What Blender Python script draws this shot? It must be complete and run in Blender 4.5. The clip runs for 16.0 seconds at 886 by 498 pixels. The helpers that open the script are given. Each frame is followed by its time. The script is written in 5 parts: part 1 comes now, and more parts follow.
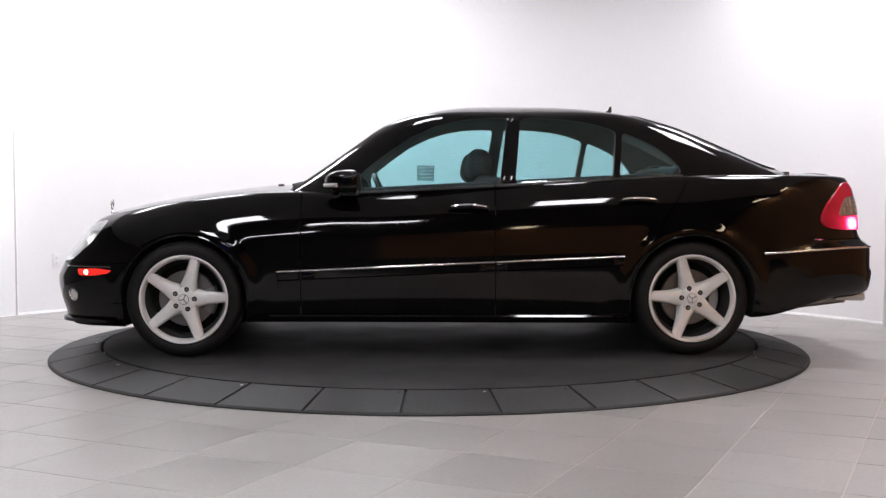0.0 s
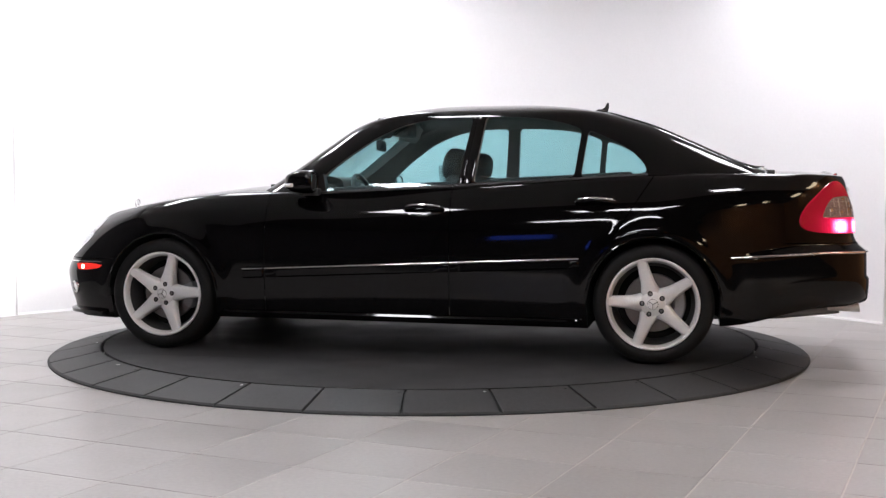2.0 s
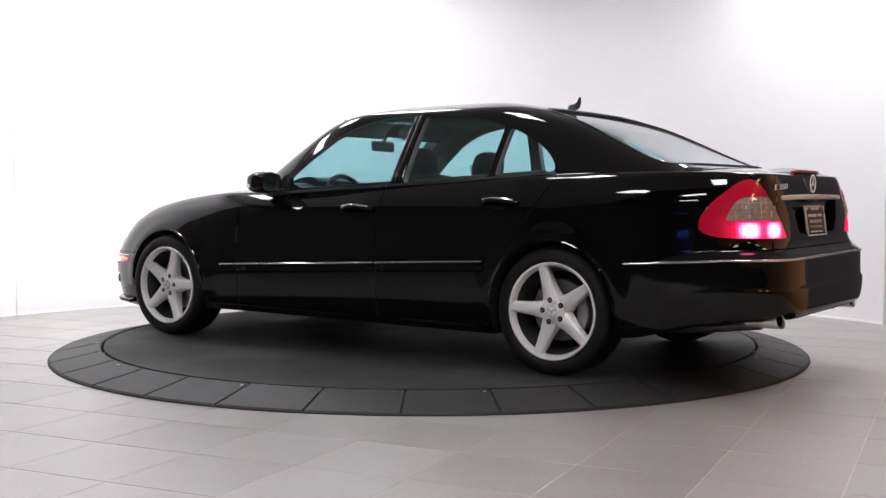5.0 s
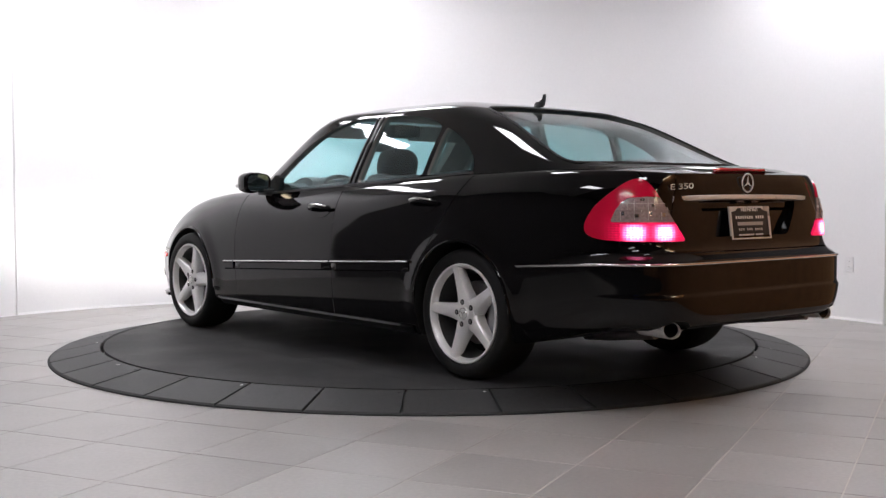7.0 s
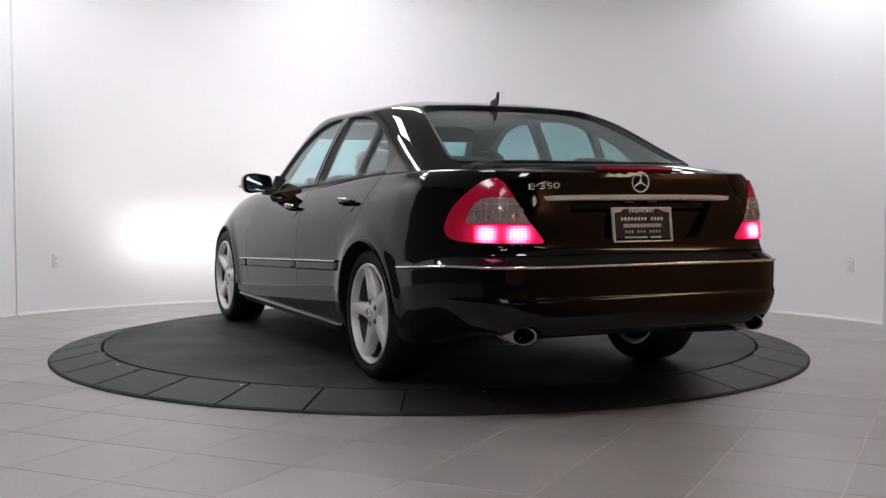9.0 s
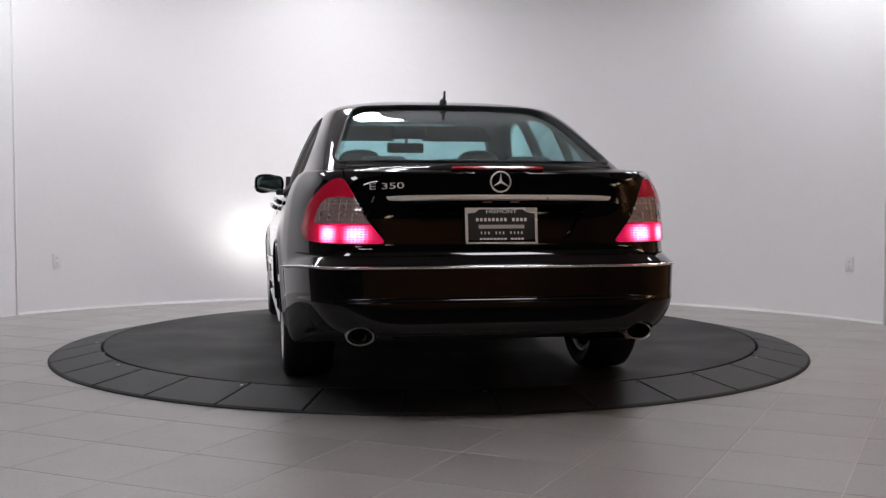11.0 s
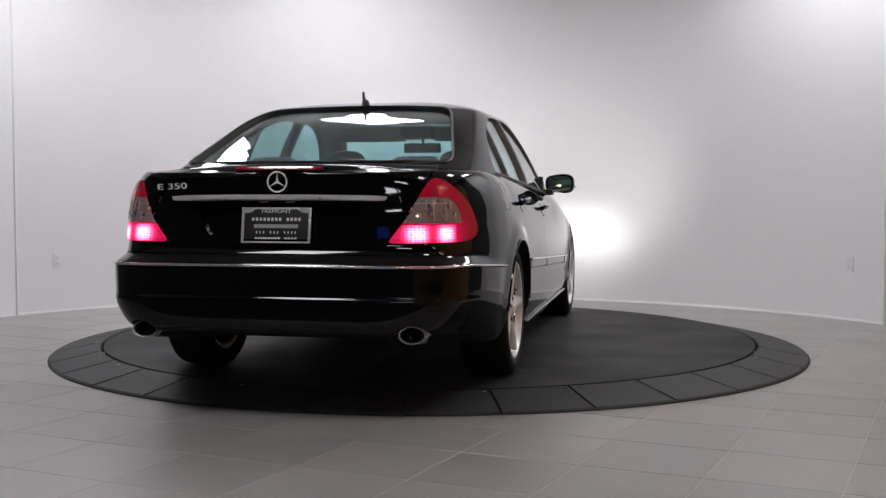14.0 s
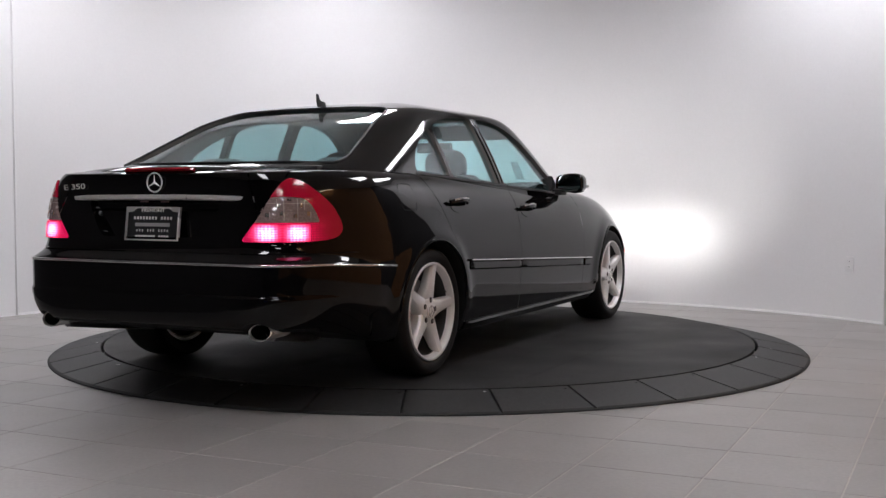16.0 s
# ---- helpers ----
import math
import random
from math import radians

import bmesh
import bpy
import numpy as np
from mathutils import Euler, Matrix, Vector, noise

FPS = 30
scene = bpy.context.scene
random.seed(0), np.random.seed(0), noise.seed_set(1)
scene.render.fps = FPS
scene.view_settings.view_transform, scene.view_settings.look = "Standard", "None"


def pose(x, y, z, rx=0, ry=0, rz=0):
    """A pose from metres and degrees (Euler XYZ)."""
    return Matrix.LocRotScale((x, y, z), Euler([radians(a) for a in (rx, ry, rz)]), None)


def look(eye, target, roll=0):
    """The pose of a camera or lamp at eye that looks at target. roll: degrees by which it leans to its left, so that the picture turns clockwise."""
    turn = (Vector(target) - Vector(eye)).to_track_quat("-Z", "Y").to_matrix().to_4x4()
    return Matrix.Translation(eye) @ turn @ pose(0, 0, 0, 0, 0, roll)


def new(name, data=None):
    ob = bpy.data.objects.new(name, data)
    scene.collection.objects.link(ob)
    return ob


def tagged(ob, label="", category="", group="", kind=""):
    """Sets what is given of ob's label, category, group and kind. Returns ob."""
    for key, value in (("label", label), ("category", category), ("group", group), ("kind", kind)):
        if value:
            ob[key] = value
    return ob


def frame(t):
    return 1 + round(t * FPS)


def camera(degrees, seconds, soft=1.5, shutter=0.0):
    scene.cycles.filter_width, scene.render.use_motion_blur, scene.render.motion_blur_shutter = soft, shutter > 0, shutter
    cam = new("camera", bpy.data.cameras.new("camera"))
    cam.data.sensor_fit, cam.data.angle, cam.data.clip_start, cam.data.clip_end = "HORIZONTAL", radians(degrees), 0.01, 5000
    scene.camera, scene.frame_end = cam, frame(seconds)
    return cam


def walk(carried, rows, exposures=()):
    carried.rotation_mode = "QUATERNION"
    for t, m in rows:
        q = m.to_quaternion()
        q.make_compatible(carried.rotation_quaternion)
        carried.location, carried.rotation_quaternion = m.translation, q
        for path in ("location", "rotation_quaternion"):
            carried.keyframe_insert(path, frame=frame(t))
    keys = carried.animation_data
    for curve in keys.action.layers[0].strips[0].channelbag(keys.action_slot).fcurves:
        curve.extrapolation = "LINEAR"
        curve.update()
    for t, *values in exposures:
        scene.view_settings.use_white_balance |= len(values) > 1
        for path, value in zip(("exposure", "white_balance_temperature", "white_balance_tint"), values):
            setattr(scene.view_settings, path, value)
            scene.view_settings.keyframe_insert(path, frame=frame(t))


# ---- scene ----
# camera: stands still on a tripod in front of the turntable
EYE = Vector((0.0, -7.2232, 0.9816))
AIM = EYE + 7.0 * Vector((math.sin(0.0114) * math.cos(0.0496), math.cos(0.0114) * math.cos(0.0496), -math.sin(0.0496)))
cam = camera(43.376, 16.0, soft=1.4)
walk(cam, [(0.0, look(EYE, AIM)), (16.0, look(EYE, AIM))],
     exposures=[(0.0, 0.55), (2.0, 0.56), (4.2, 0.52), (7.0, 0.21), (9.0, -0.18), (11.5, -0.33), (14.0, -0.35), (16.0, -0.30)])

# ---- light ----
world = bpy.data.worlds.new("world")
scene.world = world
world.use_nodes = True
world.node_tree.nodes["Background"].inputs["Color"].default_value = (0.05, 0.045, 0.04, 1)
world.node_tree.nodes["Background"].inputs["Strength"].default_value = 0.1
LAMP_GLOW = 24.5       # ceiling panels
HALL_GLOW = 11.0      # dimmer warm fill panels, unseen, added over the hall behind the camera
BEAM_GLOW = 7000.0    # headlamp bulbs
SPILL_GLOW = 2100.0   # their wide side bulbs
CEILING = 3.3

# turntable and sedan placement
DISC_Z, RING_R, DISC_R, LIP_Z = 0.0666, 2.345, 2.042, 0.014
CAR_X, CAR_Y = -0.0367, 0.1148
WALL_C, WALL_R = (-0.19, -0.668), 3.99
SCUFFS = [(-1.668, -1.235, 0.055, 0.012, 15), (2.04, -0.594, 0.02, 0.014, 70), (0.187, -2.064, 0.10, 0.008, 4)]
HEADING = [(0, 180.81), (1, 173.61), (2, 166.35), (3, 159.03), (4, 151.68), (5, 144.29), (6, 136.86), (7, 129.42), (8, 121.96),
           (9, 114.49), (10, 107.02), (11, 99.56), (12, 92.1), (13, 84.67), (14, 77.27), (15, 69.9), (16, 62.57)]


# ---- materials ----
def material(name, colour, rough=0.5, metal=0.0, coat=0.0, spec=0.5, grain=0.0, scale=20.0, bump=0.0, bump_scale=200.0, glow=0.0, vary=0.0,
             rough_vary=0.0, trans=0.0, coat_rough=0.03, streak=None, per_object=0.0):
    m = bpy.data.materials.new(name)
    m.use_nodes = True
    nt = m.node_tree
    b = nt.nodes["Principled BSDF"]
    b.inputs["Base Color"].default_value = (*colour, 1)
    b.inputs["Roughness"].default_value = rough
    b.inputs["Metallic"].default_value = metal
    b.inputs["Coat Weight"].default_value = coat
    b.inputs["Coat Roughness"].default_value = coat_rough
    b.inputs["Specular IOR Level"].default_value = spec
    b.inputs["Transmission Weight"].default_value = trans
    if glow:
        b.inputs["Emission Color"].default_value = (*colour, 1)
        b.inputs["Emission Strength"].default_value = glow
    co = nt.nodes.new("ShaderNodeTexCoord")
    src = co.outputs["Object"]
    if streak:
        mp = nt.nodes.new("ShaderNodeMapping")
        mp.inputs["Scale"].default_value = streak
        nt.links.new(src, mp.inputs["Vector"])
        src = mp.outputs["Vector"]

    def noise_node(s, detail=5.0):
        n = nt.nodes.new("ShaderNodeTexNoise")
        n.inputs["Scale"].default_value = s
        n.inputs["Detail"].default_value = detail
        nt.links.new(src, n.inputs["Vector"])
        return n.outputs["Fac"]

    def blend(fac, lo, hi):
        r = nt.nodes.new("ShaderNodeMapRange")
        r.inputs["From Min"].default_value, r.inputs["From Max"].default_value = 0.3, 0.7
        r.inputs["To Min"].default_value, r.inputs["To Max"].default_value = lo, hi
        nt.links.new(fac, r.inputs["Value"])
        return r.outputs["Result"]

    def times(a, bb):
        n = nt.nodes.new("ShaderNodeMath")
        n.operation = "MULTIPLY"
        nt.links.new(a, n.inputs[0])
        nt.links.new(bb, n.inputs[1])
        return n.outputs[0]

    if grain or vary or per_object:
        f = blend(noise_node(scale * 8), 1 - grain, 1 + grain)
        f = times(f, blend(noise_node(scale / 10, 3.0), 1 - vary, 1 + vary))
        if per_object:
            o = nt.nodes.new("ShaderNodeObjectInfo")
            r = nt.nodes.new("ShaderNodeMapRange")
            r.inputs["To Min"].default_value, r.inputs["To Max"].default_value = 1 - per_object, 1 + per_object
            nt.links.new(o.outputs["Random"], r.inputs["Value"])
            f = times(f, r.outputs["Result"])
        mix = nt.nodes.new("ShaderNodeVectorMath")
        mix.operation = "SCALE"
        mix.inputs[0].default_value = colour
        nt.links.new(f, mix.inputs["Scale"])
        nt.links.new(mix.outputs["Vector"], b.inputs["Base Color"])
    if rough_vary:
        nt.links.new(blend(noise_node(scale / 4, 6.0), max(0.0, rough - rough_vary), rough + rough_vary), b.inputs["Roughness"])
    if bump:
        bp = nt.nodes.new("ShaderNodeBump")
        bp.inputs["Strength"].default_value = bump
        bp.inputs["Distance"].default_value = 0.002
        nt.links.new(noise_node(bump_scale), bp.inputs["Height"])
        nt.links.new(bp.outputs["Normal"], b.inputs["Normal"])
    return m


def glass_material(name, tint, gloss=1.0):
    """Thin sheet glass: tinted see-through with Fresnel gloss."""
    m = bpy.data.materials.new(name)
    m.use_nodes = True
    nt = m.node_tree
    nt.nodes.remove(nt.nodes["Principled BSDF"])
    tr = nt.nodes.new("ShaderNodeBsdfTransparent")
    tr.inputs["Color"].default_value = (*tint, 1)
    gl = nt.nodes.new("ShaderNodeBsdfGlossy")
    gl.inputs["Roughness"].default_value = 0.01
    gl.inputs["Color"].default_value = (gloss, gloss, gloss, 1)
    lw = nt.nodes.new("ShaderNodeLayerWeight")
    lw.inputs["Blend"].default_value = 0.5
    p5 = nt.nodes.new("ShaderNodeMath")
    p5.operation = "POWER"
    p5.inputs[1].default_value = 5.0
    nt.links.new(lw.outputs["Facing"], p5.inputs[0])
    fr = nt.nodes.new("ShaderNodeMath")
    fr.operation = "MULTIPLY_ADD"
    fr.inputs[1].default_value, fr.inputs[2].default_value = 0.96, 0.04
    nt.links.new(p5.outputs[0], fr.inputs[0])
    mix = nt.nodes.new("ShaderNodeMixShader")
    nt.links.new(fr.outputs[0], mix.inputs["Fac"])
    nt.links.new(tr.outputs["BSDF"], mix.inputs[1])
    nt.links.new(gl.outputs["BSDF"], mix.inputs[2])
    nt.links.new(mix.outputs["Shader"], nt.nodes["Material Output"].inputs["Surface"])
    return m


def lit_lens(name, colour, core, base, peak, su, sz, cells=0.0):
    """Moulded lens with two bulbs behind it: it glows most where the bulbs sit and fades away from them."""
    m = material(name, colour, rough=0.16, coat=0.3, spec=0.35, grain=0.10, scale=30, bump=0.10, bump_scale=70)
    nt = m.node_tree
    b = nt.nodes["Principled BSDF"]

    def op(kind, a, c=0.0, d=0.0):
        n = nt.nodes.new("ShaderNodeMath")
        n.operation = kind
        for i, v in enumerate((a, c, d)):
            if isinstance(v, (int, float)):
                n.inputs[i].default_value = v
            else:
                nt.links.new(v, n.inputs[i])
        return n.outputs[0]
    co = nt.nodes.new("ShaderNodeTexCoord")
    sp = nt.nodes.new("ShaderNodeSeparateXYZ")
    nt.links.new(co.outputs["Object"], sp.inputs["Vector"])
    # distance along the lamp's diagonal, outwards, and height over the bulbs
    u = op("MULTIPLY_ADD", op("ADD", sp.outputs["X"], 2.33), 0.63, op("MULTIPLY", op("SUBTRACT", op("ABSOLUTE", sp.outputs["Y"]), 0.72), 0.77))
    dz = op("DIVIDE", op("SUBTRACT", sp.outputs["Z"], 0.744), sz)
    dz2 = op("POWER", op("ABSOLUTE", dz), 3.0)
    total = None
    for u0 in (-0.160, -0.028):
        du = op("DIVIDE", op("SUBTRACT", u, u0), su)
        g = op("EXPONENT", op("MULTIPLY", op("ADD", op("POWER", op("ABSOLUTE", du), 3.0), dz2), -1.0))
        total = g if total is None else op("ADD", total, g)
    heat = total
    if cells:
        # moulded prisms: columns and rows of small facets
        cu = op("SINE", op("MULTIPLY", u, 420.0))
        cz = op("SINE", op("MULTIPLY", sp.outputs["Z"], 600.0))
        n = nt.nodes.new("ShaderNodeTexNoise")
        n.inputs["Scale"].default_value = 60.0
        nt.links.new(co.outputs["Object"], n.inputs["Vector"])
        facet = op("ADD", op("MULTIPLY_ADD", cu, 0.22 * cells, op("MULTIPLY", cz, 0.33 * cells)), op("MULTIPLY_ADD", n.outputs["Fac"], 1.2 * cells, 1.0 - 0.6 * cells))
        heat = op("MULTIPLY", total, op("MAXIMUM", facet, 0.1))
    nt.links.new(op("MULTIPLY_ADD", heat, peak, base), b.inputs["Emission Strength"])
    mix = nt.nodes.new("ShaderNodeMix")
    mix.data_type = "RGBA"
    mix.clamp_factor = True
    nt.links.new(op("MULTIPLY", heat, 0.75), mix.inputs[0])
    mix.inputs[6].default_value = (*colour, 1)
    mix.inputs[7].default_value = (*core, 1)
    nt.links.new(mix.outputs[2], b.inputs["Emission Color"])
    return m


PAINT = material("black_paint", (0.0022, 0.0020, 0.0022), rough=0.045, spec=0.38, rough_vary=0.015, scale=3)
TRIM_BLACK = material("black_trim", (0.008, 0.008, 0.009), rough=0.45, grain=0.1, scale=30, bump=0.05)
UNDER = material("underbody", (0.003, 0.003, 0.003), rough=0.85, grain=0.3, vary=0.2)
CHROME = material("chrome", (0.78, 0.77, 0.75), rough=0.12, metal=1.0, rough_vary=0.04, scale=12)
SATIN = material("satin_chrome", (0.74, 0.72, 0.70), rough=0.3, metal=0.55, rough_vary=0.05, scale=12)
ALLOY = material("alloy_silver", (0.88, 0.865, 0.855), rough=0.36, metal=0.28, coat=0.45, rough_vary=0.06, scale=15, grain=0.03)
ALLOY_DARK = material("alloy_shade", (0.45, 0.44, 0.44), rough=0.42, metal=0.4, grain=0.06, scale=10)
DISC_STEEL = material("brake_steel", (0.27, 0.255, 0.25), rough=0.36, metal=1.0, grain=0.12, scale=30)
CALIPER = material("caliper_grey", (0.33, 0.33, 0.34), rough=0.5, metal=0.4, grain=0.1)
RUBBER = material("tyre_rubber", (0.007, 0.0067, 0.0067), rough=0.62, spec=0.3, grain=0.18, scale=14, vary=0.15, bump=0.12, bump_scale=300)
GLASS = glass_material("tinted_glass", (0.775, 0.925, 0.935))
CLEAR = glass_material("clear_lens", (0.95, 0.96, 0.97))
LENS_RED = lit_lens("red_lens", (0.40, 0.005, 0.026), (0.95, 0.01, 0.11), 0.10, 0.70, 0.11, 0.070, 0.5)
LENS_GREY = material("smoked_lens", (0.30, 0.215, 0.20), rough=0.12, coat=1.0, grain=0.25, scale=14, vary=0.3, bump=0.35, bump_scale=38)
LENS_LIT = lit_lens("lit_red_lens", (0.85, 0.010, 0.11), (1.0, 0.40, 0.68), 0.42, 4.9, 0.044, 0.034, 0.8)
LENS_CHMSL = material("dark_red_lens", (0.42, 0.01, 0.02), rough=0.15, coat=1.0, grain=0.1)
LENS_AMBER = material("marker_lens", (0.75, 0.025, 0.018), rough=0.2, coat=1.0, glow=0.55)
MARKER_CORE = material("marker_bulb", (1.0, 0.72, 0.55), rough=0.3, glow=4.0)
BULB = material("headlamp_bulb", (1.0, 0.98, 0.95), glow=BEAM_GLOW)
BOWL = material("lamp_bowl", (0.05, 0.05, 0.05), rough=0.5)
LEATHER = material("charcoal_leather", (0.022, 0.022, 0.024), rough=0.5, grain=0.15, scale=25, bump=0.2, bump_scale=160)
LINING = material("headlining", (0.20, 0.19, 0.18), rough=0.9, grain=0.08, scale=60)
DASH = material("dash_plastic", (0.018, 0.018, 0.019), rough=0.6, grain=0.12, scale=40, bump=0.2)
PAPER = glass_material("translucent_sheet", (0.70, 0.74, 0.745), 0.6)
PAPER_INK = material("sticker_ink", (0.45, 0.48, 0.49), rough=0.8)
PLATE_BLACK = material("plate_black", (0.012, 0.012, 0.013), rough=0.4, grain=0.05)
PLATE_INK = material("plate_letter", (0.82, 0.80, 0.77), rough=0.5)
DISC_TOP = material("ribbed_rubber", (0.0275, 0.0266, 0.0273), rough=0.62, spec=0.17, grain=0.22, scale=7, vary=0.28, bump=0.25, bump_scale=420, rough_vary=0.1, per_object=0.10)
RING_TOP = material("ramp_rubber", (0.023, 0.0225, 0.023), rough=0.58, spec=0.32, grain=0.24, scale=7, vary=0.25, bump=0.25, bump_scale=350, per_object=0.12)
RING_EDGE = material("ramp_edge", (0.008, 0.008, 0.008), rough=0.7, grain=0.2)
WALL_PAINT = material("white_wall_paint", (0.80, 0.79, 0.80), rough=0.55, grain=0.012, scale=6, vary=0.015, bump=0.05, bump_scale=90)
CEIL_PAINT = material("ceiling_paint", (0.74, 0.73, 0.72), rough=0.85, grain=0.02, scale=8)
BASE_PAINT = material("base_trim_paint", (0.90, 0.89, 0.90), rough=0.4, grain=0.01)
TILE = material("porcelain_tile", (0.300, 0.284, 0.273), rough=0.35, grain=0.07, scale=7, vary=0.10, bump=0.10, bump_scale=60, rough_vary=0.07, per_object=0.07)
GROUT = material("pale_grout", (0.50, 0.475, 0.445), rough=0.9, grain=0.12, scale=40)
# brown and dark tones of unseen walls, chosen for what the paint reflects
HALL_BROWN = material("unseen_wall_brown", (0.52, 0.255, 0.11), rough=0.5, grain=0.18, scale=4, vary=0.2, streak=(1, 1, 0.15))
HALL_DARK = material("unseen_wall_dark", (0.09, 0.085, 0.09), rough=0.7, grain=0.05)
# floor and ceiling behind the camera: unseen, toned only for the car's reflections
UNSEEN_FLOOR = material("unseen_floor_dark", (0.02, 0.02, 0.022), rough=0.95, grain=0.25, scale=30)
CEIL_DARK = material("unseen_ceiling_dark", (0.085, 0.072, 0.062), rough=0.9, grain=0.05)
PLASTIC_WHITE = material("white_plastic", (0.78, 0.77, 0.78), rough=0.35, grain=0.01)
SLOT = material("socket_slot", (0.25, 0.24, 0.24), rough=0.6)
DIFFUSER = material("lamp_diffuser", (0.966, 0.96, 1.012), glow=LAMP_GLOW)
HALL_FILL = material("hall_fill_diffuser", (1.0, 0.80, 0.55), glow=HALL_GLOW)
TRIM_GREY = material("corner_bead", (0.81, 0.80, 0.81), rough=0.5, grain=0.02)
SCREEN_BLUE = material("screen_blue", (0.06, 0.13, 0.85), rough=0.2, glow=1.5)
SCUFF = material("pale_scuff", (0.45, 0.44, 0.42), rough=0.8, grain=0.2, scale=60)
SCREW = material("screw_steel", (0.5, 0.5, 0.5), rough=0.3, metal=1.0)


# ---- building helpers ----
def link(name, mesh, mat, parent=None, label=""):
    ob = new(name, mesh)
    if mat and not mesh.materials:
        mesh.materials.append(mat)
    if parent:
        ob.parent = parent
    if label:
        ob["label"] = label
    return ob


def part(name, bm, mat, parent=None, label="", smooth=35.0):
    """Links a bmesh as one mesh object under a thing or under a part."""
    me = bpy.data.meshes.new(name)
    bmesh.ops.recalc_face_normals(bm, faces=bm.faces)
    for f in bm.faces:
        f.smooth = True
    for e in bm.edges:
        e.smooth = len(e.link_faces) == 2 and e.calc_face_angle(0.0) < radians(smooth)
    bm.to_mesh(me)
    bm.free()
    return link(name, me, mat, parent, label)


def empty(name, m=Matrix()):
    ob = new(name)
    ob.empty_display_size = 0.1
    ob.matrix_basis = m
    return ob


def add_box(bm, lo, hi, bevel=0.0, m=None, segs=2):
    r = bmesh.ops.create_cube(bm, size=1.0)
    vs = r["verts"]
    lo, hi = Vector(lo), Vector(hi)
    for v in vs:
        v.co = Vector([lo[i] + (v.co[i] + 0.5) * (hi[i] - lo[i]) for i in range(3)])
    if bevel:
        es = list({e for v in vs for e in v.link_edges})
        r = bmesh.ops.bevel(bm, geom=es, offset=bevel, segments=segs, affect="EDGES", profile=0.6)
        vs = list({v for f in r["faces"] for v in f.verts} | {v for v in vs if v.is_valid})
    if m is not None:
        bmesh.ops.transform(bm, matrix=m, verts=vs)
    return vs


def box(lo, hi, bevel=0.0, m=None, segs=2):
    bm = bmesh.new()
    add_box(bm, lo, hi, bevel, m, segs)
    return bm


def add_lathe(bm, profile, n=48, m=None, closed=False, arc=(0.0, 2 * math.pi)):
    """Turns (r, h) points about the local z axis."""
    full = abs(arc[1] - arc[0] - 2 * math.pi) < 1e-6
    cols = []
    for i in range(n if full else n + 1):
        a = arc[0] + (arc[1] - arc[0]) * i / n
        col = []
        for r, h in profile:
            co = Vector((r * math.cos(a), r * math.sin(a), h))
            col.append(bm.verts.new(m @ co if m is not None else co))
        cols.append(col)
    k = len(profile)
    for i in range(len(cols) if full else len(cols) - 1):
        a, b = cols[i], cols[(i + 1) % len(cols)]
        for j in range(k if closed else k - 1):
            bm.faces.new((a[j], b[j], b[(j + 1) % k], a[(j + 1) % k]))
    if not full and closed:
        bm.faces.new(cols[0])
        bm.faces.new(cols[-1][::-1])
    return cols


def lathe(profile, n=48, m=None, closed=False):
    bm = bmesh.new()
    add_lathe(bm, profile, n, m, closed)
    bmesh.ops.remove_doubles(bm, verts=bm.verts, dist=1e-5)
    return bm


def tube(points, radius, n=8, closed=False, flat=1.0):
    """A round bar along points, with capped ends."""
    bm = bmesh.new()
    pts = [Vector(p) for p in points]
    rings = []
    for i, p in enumerate(pts):
        if closed:
            d = pts[(i + 1) % len(pts)] - pts[i - 1]
        else:
            d = pts[min(i + 1, len(pts) - 1)] - pts[max(i - 1, 0)]
        d.normalize()
        up = Vector((0, 0, 1)) if abs(d.z) < 0.95 else Vector((0, 1, 0))
        s = d.cross(up).normalized()
        u = s.cross(d)
        rings.append([bm.verts.new(p + radius * (math.cos(2 * math.pi * k / n) * s * flat + math.sin(2 * math.pi * k / n) * u)) for k in range(n)])
    for i in range(len(rings) if closed else len(rings) - 1):
        a, b = rings[i], rings[(i + 1) % len(rings)]
        for k in range(n):
            bm.faces.new((a[k], a[(k + 1) % n], b[(k + 1) % n], b[k]))
    if not closed:
        bm.faces.new(rings[0])
        bm.faces.new(rings[-1][::-1])
    return bm


def prism(poly, axis, lo, hi):
    """A solid that carries a polygon of (a, b) points along an axis: 'y' takes (x, z), 'x' takes (y, z), 'z' takes (x, y)."""
    bm = bmesh.new()
    place = {"y": lambda a, b, c: (a, c, b), "x": lambda a, b, c: (c, a, b), "z": lambda a, b, c: (a, b, c)}[axis]
    lows = [bm.verts.new(place(a, b, lo)) for a, b in poly]
    highs = [bm.verts.new(place(a, b, hi)) for a, b in poly]
    n = len(poly)
    for i in range(n):
        bm.faces.new((lows[i], lows[(i + 1) % n], highs[(i + 1) % n], highs[i]))
    bm.faces.new(lows[::-1])
    bm.faces.new(highs)
    bmesh.ops.recalc_face_normals(bm, faces=bm.faces)
    return bm


def rounded(poly, r=0.03, n=5):
    """Rounds the corners of a polygon."""
    out = []
    k = len(poly)
    for i in range(k):
        p0, p1, p2 = Vector(poly[i - 1]), Vector(poly[i]), Vector(poly[(i + 1) % k])
        a = min(r, (p0 - p1).length * 0.45)
        b = min(r, (p2 - p1).length * 0.45)
        s, e = p1 + (p0 - p1).normalized() * a, p1 + (p2 - p1).normalized() * b
        for j in range(n + 1):
            t = j / n
            out.append(tuple((1 - t) ** 2 * s + 2 * t * (1 - t) * p1 + t * t * e))
    return out


